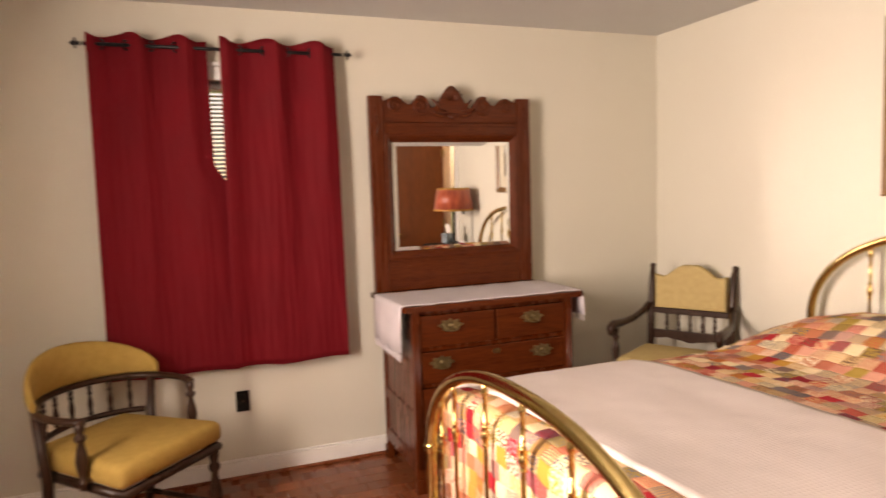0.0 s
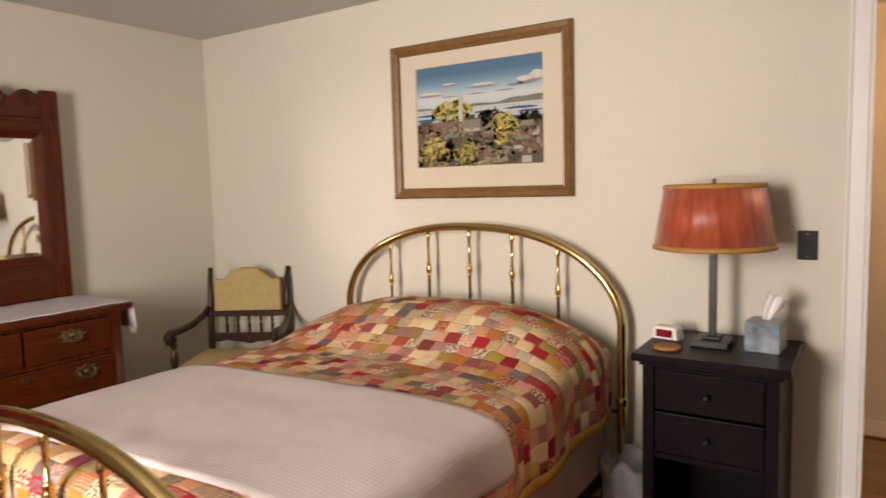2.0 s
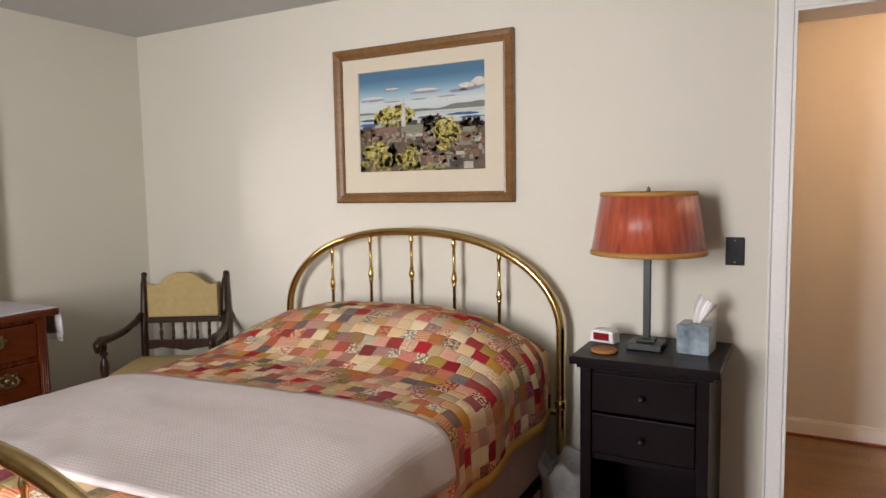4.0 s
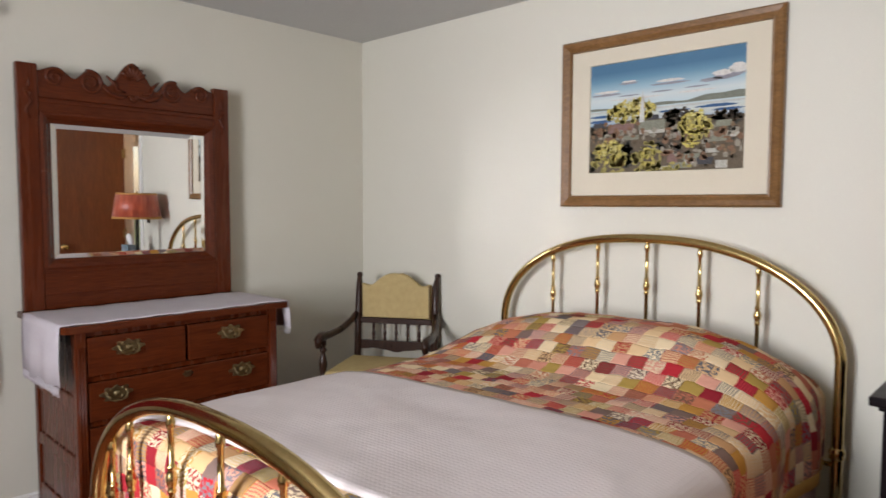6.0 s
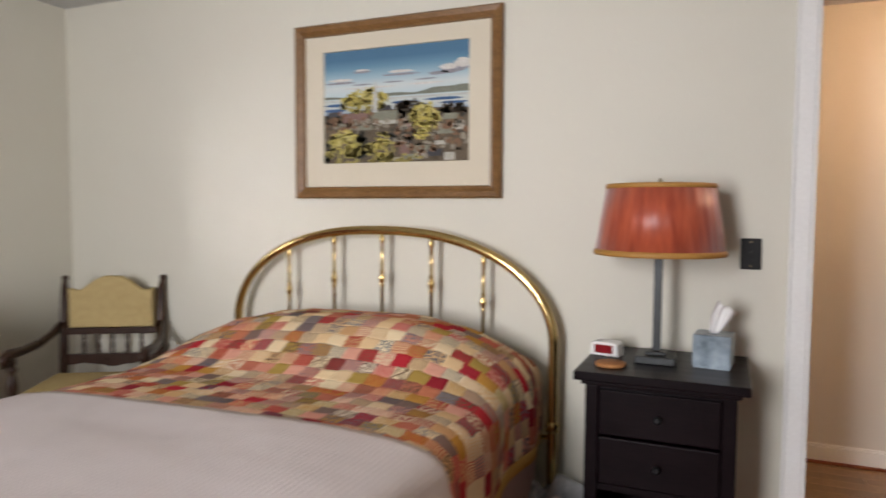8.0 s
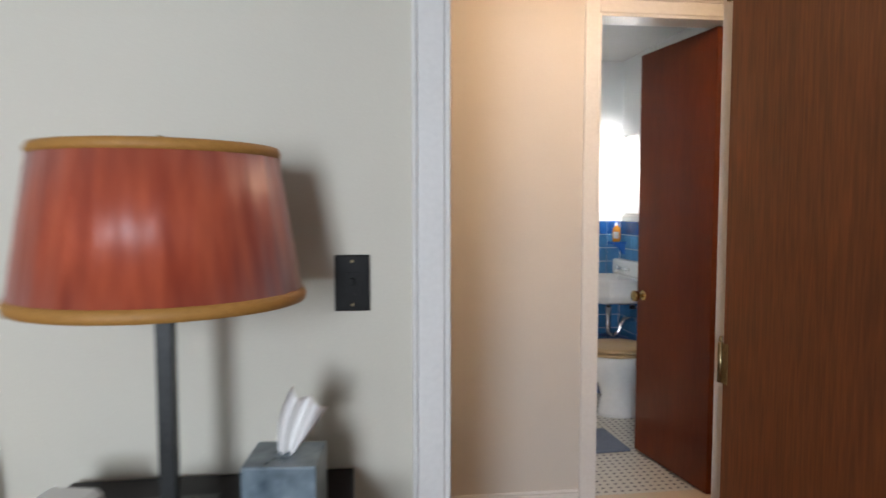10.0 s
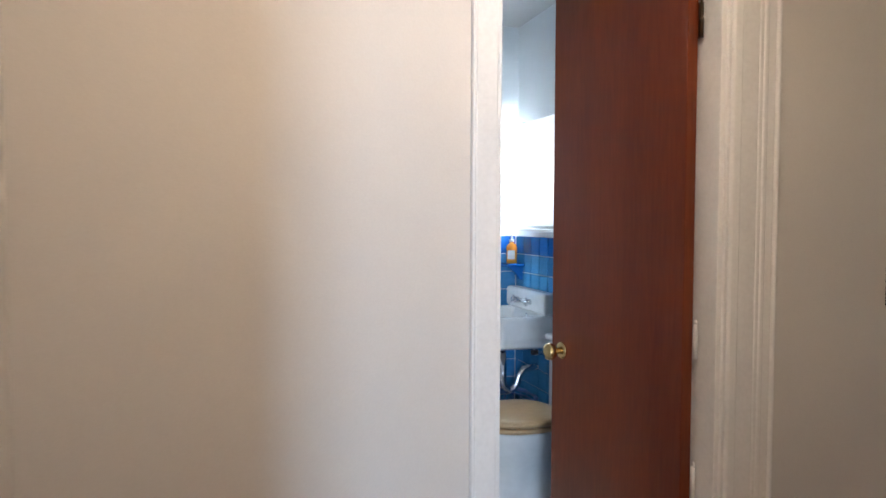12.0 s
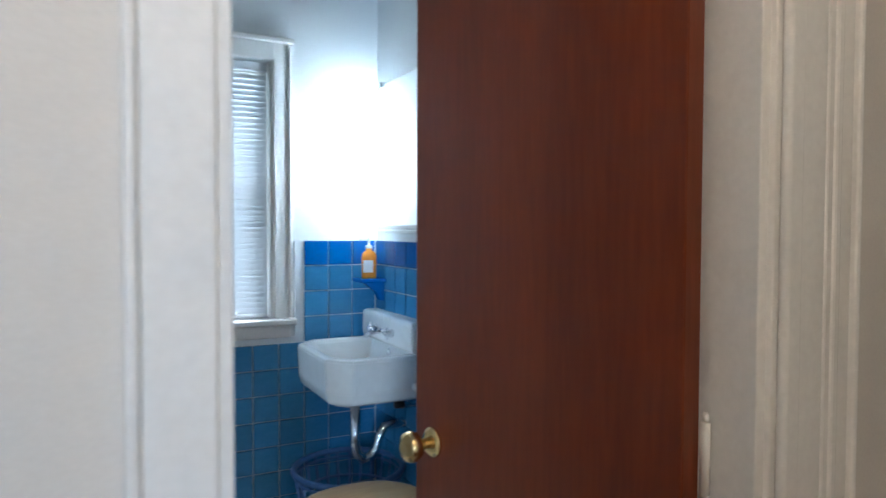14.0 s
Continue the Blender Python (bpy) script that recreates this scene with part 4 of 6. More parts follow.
# ---- chairs ----
def turned(z0, z1, r, seg=14):
    """A turned baluster leg or post."""
    h = z1 - z0
    return lathe([(r * f, z0 + h * t) for f, t in ((0.8, 0), (0.8, 0.06), (1.25, 0.09), (1.25, 0.13), (0.75, 0.17), (1.1, 0.30), (1.3, 0.42), (1.05, 0.55), (0.7, 0.66), (0.65, 0.70), (1.15, 0.75), (1.15, 0.79), (0.7, 0.83), (1.0, 0.90), (1.0, 1.0))], seg)


corner_chair = thing("armchair", pose(0.50, -0.185, 0, 0, 0, 31), "dark carved armchair with gold studded upholstered back", "armchair")
for sx in (-1, 1):
    px = sx * 0.222
    pts = [(px, 0.045, 0.0), (px, 0.01, 0.25), (px, 0.0, 0.46), (px, 0.012, 0.72), (px, 0.035, 0.90), (px + sx * 0.004, 0.052, 0.945)]
    part("back_post", tube(pts, [0.018, 0.020, 0.021, 0.020, 0.018, 0.012], 10), M["chairwood"], corner_chair)
    part("finial", place(lathe([(0.002, -0.016), (0.013, -0.012), (0.017, 0), (0.013, 0.012), (0.002, 0.016)], 12), pose(px + sx * 0.004, 0.055, 0.948, 0, 90, 0)), M["chairwood"], corner_chair)
    ax = sx * 0.262
    part("arm", tube([(px + sx * 0.008, 0.0, 0.735), (ax - sx * 0.02, -0.06, 0.700), (ax, -0.16, 0.672), (ax + sx * 0.012, -0.30, 0.668), (ax + sx * 0.015, -0.40, 0.675), (ax + sx * 0.015, -0.435, 0.662), (ax + sx * 0.015, -0.430, 0.635), (ax + sx * 0.015, -0.405, 0.638)], [0.017, 0.018, 0.019, 0.021, 0.023, 0.021, 0.017, 0.010], 10), M["chairwood"], corner_chair)
    part("arm_post", place(turned(0.445, 0.655, 0.017), Matrix.Translation((ax + sx * 0.008, -0.385, 0))), M["chairwood"], corner_chair)
    part("front_leg", place(turned(0.0, 0.40, 0.023), Matrix.Translation((sx * 0.255, -0.43, 0))), M["chairwood"], corner_chair)
    part("side_stretcher", tube([(sx * 0.25, -0.42, 0.13), (sx * 0.225, 0.02, 0.13)], 0.012, 8), M["chairwood"], corner_chair)
part("front_stretcher", tube([(-0.25, -0.43, 0.17), (0.25, -0.43, 0.17)], 0.013, 8), M["chairwood"], corner_chair)
part("seat_rail", join(block(-0.27, 0.27, -0.45, -0.415, 0.375, 0.435, 0.004), block(-0.235, 0.235, -0.012, 0.012, 0.375, 0.435, 0.004), place(block(-0.012, 0.012, -0.41, -0.015, 0.375, 0.435, 0.004), Matrix.Translation((-0.25, 0, 0))), place(block(-0.012, 0.012, -0.41, -0.015, 0.375, 0.435, 0.004), Matrix.Translation((0.25, 0, 0)))), M["chairwood"], corner_chair)
sb = block(-0.255, 0.255, -0.44, -0.025, 0.436, 0.505, 0.030, 4)
for vv in sb.verts:
    if vv.co.z > 0.49:
        vv.co.z += 0.018 * (1 - (vv.co.x / 0.26) ** 2)
part("seat", smooth(sb), M["palegold"], corner_chair, "gold upholstered seat")
bo = [(-0.198, 0.715)]
for i in range(33):
    x = -0.198 + 0.396 * i / 32
    bo.append((x, 0.905 + 0.058 * ease(0.155, 0.03, abs(x)) - 0.010 * math.exp(-((abs(x) - 0.15) / 0.03) ** 2)))
bo.append((0.198, 0.715))
bp2 = slab(bo[::-1], 0.040, 0.010)
place(bp2, Matrix.Translation((0, 0.036, 0)) @ pose(0, 0, 0))
part("backrest", bp2, M["palegold"], corner_chair, "gold patterned back panel with serpentine top")
stud_me = mesh_of("stud", place(lathe([(0.005, 0), (0.0045, 0.003), (0.001, 0.005)], 8), pose(0, 0, 0, 90, 0, 0)), M["chairwood"])
for sx in (-1, 1):
    for k in range(13):
        o = new("stud", stud_me)
        o.parent = corner_chair
        o.location = (sx * 0.193, -0.005, 0.725 + 0.0142 * k)
part("upper_rail", block(-0.205, 0.205, 0.0, 0.028, 0.682, 0.712, 0.004), M["chairwood"], corner_chair)
lo = [(-0.205, 0.585), (-0.205, 0.545)]
for i in range(25):
    x = -0.205 + 0.41 * i / 24
    lo.append((x, 0.545 - 0.022 * math.exp(-(x / 0.035) ** 2) - 0.010 * abs(math.sin(x * 24))))
lo += [(0.205, 0.545), (0.205, 0.585)]
lo = [lo[0]] + lo[2:-2] + [lo[-1]]
part("lower_rail", place(slab(lo, 0.022, 0.003), Matrix.Translation((0, 0.024, 0))), M["chairwood"], corner_chair)
for k in range(5):
    part("spindle", place(turned(0.586, 0.681, 0.0085, 10), Matrix.Translation((-0.132 + 0.066 * k, 0.013, 0))), M["chairwood"], corner_chair)

tub = thing("tub_chair", pose(0.50, -3.07, 0, 0, 0, 137), "low dark tub chair with gold seat and curved back", "armchair")
R = 0.30


def around(deg, r=R):
    a = radians(deg)
    return r * math.sin(a), r * math.cos(a) * 0.92


st = block(-0.27, 0.27, -0.29, 0.22, 0.385, 0.472, 0.035, 4)
for vv in st.verts:
    t = (vv.co.y + 0.29) / 0.51
    vv.co.x *= 1.0 - 0.22 * t
    if vv.co.z > 0.45:
        vv.co.z += 0.020 * (1 - (vv.co.x / 0.28) ** 2)
part("seat", smooth(st), M["gold"], tub, "gold upholstered seat with rounded edges")
part("seat_rail", join(*[tube([(x * 0.98, y, 0.365) for x, y in ((-0.25, -0.27), (0.25, -0.27), (0.205, 0.20), (-0.205, 0.20))], 0.020, 8, closed=True)]), M["chairwood"], tub)
part("arm_rail", tube([(*around(d), 0.635 + 0.01 * math.cos(radians(d))) for d in range(-118, 119, 6)], 0.018, 10, flat=0.75), M["chairwood"], tub, "curved dark arm rail")
bm = bmesh.new()
rows = []
for i in range(41):
    d = -72 + 144 * i / 40
    k = math.cos(radians(d) * 90 / 73)
    h = 0.03 + 0.150 * max(0.0, k) ** 0.6
    ring = []
    for q in range(14):
        a = 2 * math.pi * q / 14
        rr = R + 0.012 + 0.028 * math.cos(a) * (0.35 + 0.65 * max(0, k))
        x, y = around(d, rr)
        ring.append(bm.verts.new((x, y, 0.650 + h / 2 + h / 2 * math.sin(a))))
    rows.append(ring)
for a, c in zip(rows, rows[1:]):
    for q in range(14):
        bm.faces.new((a[q], a[(q + 1) % 14], c[(q + 1) % 14], c[q])).smooth = True
bm.faces.new(rows[0])
bm.faces.new(rows[-1])
bmesh.ops.recalc_face_normals(bm, faces=bm.faces)
part("backrest", bm, M["gold"], tub, "curved gold padded crest")
part("lower_rail", tube([(*around(d, R - 0.01), 0.49) for d in range(-60, 61, 6)], 0.013, 8), M["chairwood"], tub)
for d in (-48, -32, -16, 0, 16, 32, 48):
    x, y = around(d, R - 0.005)
    part("spindle", place(turned(0.495, 0.630, 0.009, 10), Matrix.Translation((x, y, 0))), M["chairwood"], tub)
for d in (-66, 66):
    x, y = around(d, R)
    part("back_post", tube([(x * 0.88, y * 0.9 + 0.04, 0.0), (x * 0.92, y * 0.95, 0.36), (x, y, 0.64)], [0.017, 0.020, 0.018], 10), M["chairwood"], tub)
for d in (-114, 114):
    x, y = around(d, R)
    part("arm_post", place(turned(0.38, 0.628, 0.018), Matrix.Translation((x, y, 0))), M["chairwood"], tub)
for sx in (-1, 1):
    part("front_leg", place(turned(0.0, 0.36, 0.021), Matrix.Translation((sx * 0.235, -0.255, 0))), M["chairwood"], tub)
    part("side_stretcher", tube([(sx * 0.235, -0.25, 0.12), (sx * 0.235, 0.14, 0.12)], 0.012, 8), M["chairwood"], tub)
part("front_stretcher", tube([(-0.235, -0.255, 0.12), (0.235, -0.255, 0.12)], 0.013, 8), M["chairwood"], tub)


# ---- curtains ----
rod = thing("curtain_rod", pose(0, 0, 0), "black metal curtain rod with small cross finials", "curtain rod")
part("pole", tube([(0.085, -3.15, 2.112), (0.085, -2.00, 2.112)], 0.008, 10), M["blackmetal"], rod)
for y in (-3.16, -1.99):
    s = -1 if y < -2.5 else 1
    fin = place(lathe([(0.008, 0), (0.012, 0.006), (0.006, 0.012), (0.011, 0.022), (0.012, 0.03), (0.002, 0.042)], 10), pose(0.085, y, 2.112, -90 * s, 0, 0))
    part("finial", join(fin, tube([(0.085, y + s * 0.02, 2.089), (0.085, y + s * 0.02, 2.135)], [0.004, 0.005], 8)), M["blackmetal"], rod)
for y in (-3.11, -2.04):
    part("bracket", join(tube([(0.0, y, 2.102), (0.07, y, 2.102), (0.085, y, 2.099)], 0.005, 8), block(0.0, 0.004, y - 0.012, y + 0.012, 2.067, 2.137, 0.001)), M["blackmetal"], rod)


def curtain(y0, y1, folds, phase, z_bot, close=0.0, push=0.0):
    """A grommet panel hanging in soft folds from the rod."""
    bm = bmesh.new()
    nu, nv = 120, 46
    grid = []
    for j in range(nv + 1):
        t = j / nv
        z = 2.157 + (z_bot - 2.157) * t
        line = []
        for i in range(nu + 1):
            s = i / nu
            a = s * folds * 2 * math.pi + phase
            amp = 0.020 * (1 - t) ** 1.6 + 0.005
            x = 0.085 + amp * math.sin(a) + 0.012 * noise.noise((s * 6 + phase, t * 1.6, 0.2)) + 0.004 * noise.noise((s * 21, t * 7, 4.0))
            x += 0.006 * t * math.sin(1.1 * a + 1)
            y = y0 + (y1 - y0) * s + 0.010 * math.cos(a) * (1 - 0.6 * t) + 0.012 * t * (s - 0.5)
            y += close * s ** 3 * ease(0.36, 0.44, t)
            x += push
            zz = z + (0.014 * math.cos(a) * (1 - t) ** 6) + 0.006 * t * math.sin(s * 9 + phase)
            line.append(bm.verts.new((max(x, 0.045), y, zz)))
        grid.append(line)
    for j in range(nv):
        for i in range(nu):
            bm.faces.new((grid[j][i], grid[j][i + 1], grid[j + 1][i + 1], grid[j + 1][i])).smooth = True
    bmesh.ops.recalc_face_normals(bm, faces=bm.faces)
    c = thing("curtain", O, "burgundy red grommet curtain panel hanging from the rod", "curtain", "burgundy curtains")
    cl = part("cloth", bm, M["redcloth"], c)
    md = cl.modifiers.new("thick", 'SOLIDIFY')
    md.thickness = 0.0015
    for k in range(int(folds * 2)):
        s = (k * math.pi - phase) / (folds * 2 * math.pi)
        if 0.02 < s < 0.98:
            y = y0 + (y1 - y0) * s
            part("grommet", place(tube([(0.021 * math.cos(q), 0, 0.021 * math.sin(q)) for q in (2 * math.pi * n / 18 for n in range(18))], 0.004, 6, closed=True), Matrix.Translation((0.085, y, 2.112)) @ pose(0, 0, 0, 0, 0, 35 if k % 2 else -35)), M["blackmetal"], c)


curtain(-3.14, -2.632, 2.5, 1.2, 0.585, 0.06, 0.0)
curtain(-2.590, -2.03, 2.5, 0.4, 0.588, 0.0, 0.012)


# ---- pictures, plates ----
def wall_plate(name, m, label, rocker):
    t = thing(name, m, label, name.replace("_", " "))
    part("plate", block(-0.033, 0.033, -0.006, 0.0, -0.053, 0.053, 0.0025), M["plate"], t)
    if rocker:
        part("toggle", join(block(-0.012, 0.012, -0.0075, -0.0062, -0.020, 0.020, 0.0005), block(-0.004, 0.004, -0.016, -0.0076, -0.004, 0.010, 0.001)), M["plate"], t)
    else:
        for z in (-0.021, 0.021):
            part("socket", place(lathe([(0.016, 0), (0.016, 0.0012), (0.014, 0.0018)], 18), Matrix.Translation((0, -0.0062, z)) @ pose(0, 0, 0, 90, 0, 0)), M["plate"], t)
    for z in ((-0.041, 0.041) if rocker else (0.0,)):
        part("screw", place(lathe([(0.003, 0), (0.002, 0.001)], 8), Matrix.Translation((0, -0.0062, z)) @ pose(0, 0, 0, 90, 0, 0)), M["oldbrass"], t)


wall_plate("light_switch", pose(3.30, -0.001, 1.148), "dark brown light switch plate on the white wall", True)
wall_plate("light_switch", pose(5.497, 1.369, 1.08), "dark brown light switch plate on the hall wall", True)
wall_plate("wall_outlet", pose(0.001, -2.562, 0.395, 0, 0, 90), "dark brown electrical outlet plate low on the wall", False)

pic = thing("framed_painting", pose(1.940, -0.004, 1.709), "framed watercolour of a lakeside town with cream mat", "painting")
W2, H2 = 0.477, 0.371
bm = bmesh.new()
rings = []
for inset, y in ((0.0, 0.0), (0.0, -0.022), (0.008, -0.030), (0.026, -0.026), (0.040, -0.018), (0.048, -0.020), (0.050, -0.012), (0.050, 0.0)):
    rings.append([bm.verts.new(c) for c in ((-W2 + inset, y, -H2 + inset), (W2 - inset, y, -H2 + inset), (W2 - inset, y, H2 - inset), (-W2 + inset, y, H2 - inset))])
for a, c in zip(rings, rings[1:] + rings[:1]):
    for k in range(4):
        bm.faces.new((a[k], a[(k + 1) % 4], c[(k + 1) % 4], c[k]))
bmesh.ops.recalc_face_normals(bm, faces=bm.faces)
part("frame_moulding", bm, M["frame"], pic, "stained wooden frame")
iw, ih0, ih1 = 0.337, -0.222, 0.255
bm = bmesh.new()
rings = []
for x0, x1, z0, z1, y in ((-W2 + 0.0505, W2 - 0.0505, -H2 + 0.0505, H2 - 0.0505, -0.003), (-W2 + 0.0505, W2 - 0.0505, -H2 + 0.0505, H2 - 0.0505, -0.0095), (-iw, iw, ih0, ih1, -0.0095), (-iw + 0.002, iw - 0.002, ih0 + 0.002, ih1 - 0.002, -0.003)):
    rings.append([bm.verts.new(c) for c in ((x0, y, z0), (x1, y, z0), (x1, y, z1), (x0, y, z1))])
for a, c in zip(rings, rings[1:] + rings[:1]):
    for k in range(4):
        bm.faces.new((a[k], a[(k + 1) % 4], c[(k + 1) % 4], c[k]))
bmesh.ops.recalc_face_normals(bm, faces=bm.faces)
part("mat", bm, M["mat"], pic, "cream mat board")

# the sheet: sky, far shore, lake, and the dark ground of the town
mm, ntp, b = nodes_of("watercolour_sheet")
N, L = ntp.nodes.new, ntp.links.new
tc = N("ShaderNodeTexCoord")
sp = N("ShaderNodeSeparateXYZ")
L(tc.outputs["Object"], sp.inputs[0])
mp = N("ShaderNodeMapping")
mp.inputs["Scale"].default_value = (3.0, 1, 14.0)
L(tc.outputs["Object"], mp.inputs[0])
nz = N("ShaderNodeTexNoise")
nz.inputs["Scale"].default_value, nz.inputs["Detail"].default_value = 1.6, 6.0
L(mp.outputs[0], nz.inputs["Vector"])
zz = calc('ADD', sp.outputs[2], calc('MULTIPLY', calc('SUBTRACT', nz.outputs[0], 0.5), 0.085, ntp), ntp)
mr = N("ShaderNodeMapRange")
mr.inputs[1].default_value, mr.inputs[2].default_value = ih0, ih1
L(zz, mr.inputs[0])
rp = N("ShaderNodeValToRGB")
stops = [(0.0, (0.05, 0.055, 0.04)), (0.20, (0.09, 0.08, 0.05)), (0.36, (0.10, 0.085, 0.06)), (0.44, (0.06, 0.06, 0.06)), (0.475, (0.03, 0.075, 0.14)), (0.53, (0.22, 0.34, 0.44)), (0.56, (0.42, 0.46, 0.46)), (0.60, (0.50, 0.52, 0.46)), (0.68, (0.42, 0.52, 0.54)), (0.76, (0.52, 0.57, 0.55)), (0.84, (0.28, 0.42, 0.48)), (0.93, (0.10, 0.24, 0.33)), (1.0, (0.05, 0.15, 0.24))]
el = rp.color_ramp.elements
el[0].position, el[0].color = stops[0][0], (*stops[0][1], 1)
el[1].position, el[1].color = stops[1][0], (*stops[1][1], 1)
for pos_, c in stops[2:]:
    el.new(pos_).color = (*c, 1)
L(mr.outputs[0], rp.inputs[0])
L(rp.outputs[0], b.inputs["Base Color"])
b.inputs["Roughness"].default_value = 0.8
sheet = part("painted_sheet", block(-iw - 0.004, iw + 0.004, -0.0028, -0.001, ih0 - 0.004, ih1 + 0.004), mm, pic, "watercolour of sky, lake and autumn town")


def dab(name, outline, colour, layer):
    key = "paint_%d_%d_%d" % tuple(int(c * 255) for c in colour)
    if key not in M:
        M[key] = surface(key, tuple(c * 0.75 for c in colour), tuple(min(1, c * 1.2) for c in colour), 0.85, scale=60, fine=240, bump=0.0)
    bm = slab(outline, 0.0003)
    return place(bm, Matrix.Translation((0, -0.0029 - 0.00035 * layer, 0))), M[key]


def blob(cx, cz, rx, rz, rough, rng, n=22):
    return [(cx + rx * math.cos(a) * (1 + rough * (rng.random() - 0.5)), cz + rz * math.sin(a) * (1 + rough * (rng.random() - 0.5))) for a in (2 * math.pi * i / n for i in range(n))]


rng = random.Random(5)


def paint(name, shapes, colour, layer, label=""):
    bms = [dab(name, s, colour, layer)[0] for s in shapes]
    tagged(part(name, join(*bms), dab(name, shapes[0], colour, layer)[1], sheet, label), kind="stuff" if len(shapes) > 1 else "")


Z0 = ih0


def clip(shape):
    return [(min(iw, max(-iw, x)), min(ih1, max(ih0, z))) for x, z in shape]


def at_(u, v):
    return -iw + 2 * iw * u, ih0 + (ih1 - ih0) * v


def quad_(u0, u1, v0, v1, lean=0.0):
    return clip([at_(u0, v0), at_(u1, v0), at_(u1 + lean, v1), at_(u0 + lean, v1)])


def dabs(u0, u1, v0, v1, n, size, ragged=0.9):
    """Brush dabs heaped inside an oval."""
    out = []
    for _ in range(n):
        a, k = 2 * math.pi * rng.random(), math.sqrt(rng.random())
        x, z = at_((u0 + u1) / 2 + (u1 - u0) / 2 * k * math.cos(a), (v0 + v1) / 2 + (v1 - v0) / 2 * k * math.sin(a))
        out.append(clip(blob(x, z, size * (0.5 + rng.random()), size * (0.5 + 0.9 * rng.random()), ragged, rng, 10)))
    return out


def streak(u, v, rx, rz):
    x, z = at_(u, v)
    return clip(blob(x, z, rx, rz, 0.35, rng, 26))


hill = [at_(0.0, 0.575)] + [at_(i / 30, 0.588 + 0.010 * math.sin(i * 0.5 + 1) + 0.038 * ease(0.35, 0.95, i / 30) * (1 + 0.25 * math.sin(i * 0.9))) for i in range(31)] + [at_(1.0, 0.575)]
paint("far_shore", [hill[::-1]], (0.17, 0.18, 0.14), 1)
paint("cloud_shadow", [streak(0.90, 0.765, 0.060, 0.015), streak(0.80, 0.74, 0.045, 0.007), streak(0.55, 0.755, 0.085, 0.0045), streak(0.28, 0.80, 0.042, 0.005), streak(0.12, 0.715, 0.070, 0.005), streak(0.50, 0.695, 0.045, 0.003), streak(0.72, 0.70, 0.05, 0.003), streak(0.28, 0.69, 0.05, 0.003)], (0.25, 0.24, 0.26), 1)
paint("cloud_light", [streak(0.955, 0.81, 0.034, 0.020), streak(0.87, 0.785, 0.040, 0.012), streak(0.55, 0.78, 0.060, 0.006), streak(0.12, 0.74, 0.06, 0.006), streak(0.28, 0.815, 0.035, 0.004), streak(0.33, 0.66, 0.11, 0.004), streak(0.72, 0.665, 0.08, 0.004)], (0.58, 0.55, 0.50), 2)
paint("white_water", [quad_(0.0, 0.22, 0.548, 0.566), quad_(0.42, 1.0, 0.545, 0.562)], (0.46, 0.46, 0.42), 2)
paint("water_band", [streak(0.10, 0.52, 0.065, 0.006), streak(0.08, 0.475, 0.055, 0.007), streak(0.58, 0.515, 0.07, 0.006), streak(0.84, 0.525, 0.085, 0.006), streak(0.90, 0.49, 0.06, 0.006), streak(0.66, 0.485, 0.06, 0.004)], (0.035, 0.10, 0.21), 3)
paint("town_ground", [clip([at_(0, 0), at_(1, 0), at_(1, 0.44), at_(0.86, 0.45), at_(0.7, 0.46), at_(0.5, 0.46), at_(0.3, 0.47), at_(0.12, 0.43), at_(0, 0.42)])], (0.115, 0.085, 0.055), 4)
paint("brown_foliage", dabs(0.52, 0.70, 0.33, 0.53, 44, 0.012) + dabs(0.80, 1.0, 0.36, 0.49, 34, 0.011) + dabs(0.0, 0.14, 0.30, 0.46, 24, 0.011) + dabs(0.47, 0.66, 0.14, 0.34, 34, 0.010), (0.070, 0.052, 0.036), 5)
paint("russet_foliage", dabs(0.0, 0.16, 0.24, 0.42, 16, 0.008) + dabs(0.56, 0.78, 0.24, 0.40, 24, 0.009) + dabs(0.80, 1.0, 0.10, 0.42, 16, 0.008), (0.20, 0.12, 0.065), 6)
paint("brick_house", [quad_(0.14, 0.32, 0.36, 0.44), quad_(0.545, 0.61, 0.07, 0.15), quad_(0.585, 0.63, 0.27, 0.33)], (0.21, 0.12, 0.10), 6)
paint("grey_roof", [quad_(0.35, 0.525, 0.37, 0.45, 0.006), quad_(0.83, 0.92, 0.35, 0.40, 0.01), quad_(0.64, 0.74, 0.09, 0.14, 0.008), quad_(0.10, 0.22, 0.30, 0.35, 0.01), quad_(0.24, 0.35, 0.29, 0.33, 0.01), quad_(0.80, 0.90, 0.23, 0.28, 0.01), quad_(0.56, 0.70, 0.02, 0.07)], (0.21, 0.21, 0.155), 7)
paint("white_house", [quad_(0.36, 0.525, 0.335, 0.368), quad_(0.655, 0.73, 0.055, 0.088), quad_(0.84, 0.91, 0.01, 0.075), quad_(0.78, 0.86, 0.14, 0.175), quad_(0.41, 0.48, 0.16, 0.20), quad_(0.90, 0.97, 0.26, 0.31), quad_(0.50, 0.55, 0.015, 0.045)], (0.42, 0.40, 0.34), 8)
paint("dark_roof", [quad_(0.39, 0.485, 0.455, 0.495), quad_(0.72, 0.82, 0.045, 0.105, 0.012), quad_(0.02, 0.12, 0.42, 0.46, 0.012), quad_(0.535, 0.61, 0.152, 0.18, 0.008), quad_(0.40, 0.49, 0.20, 0.23, 0.01)], (0.055, 0.052, 0.055), 9)
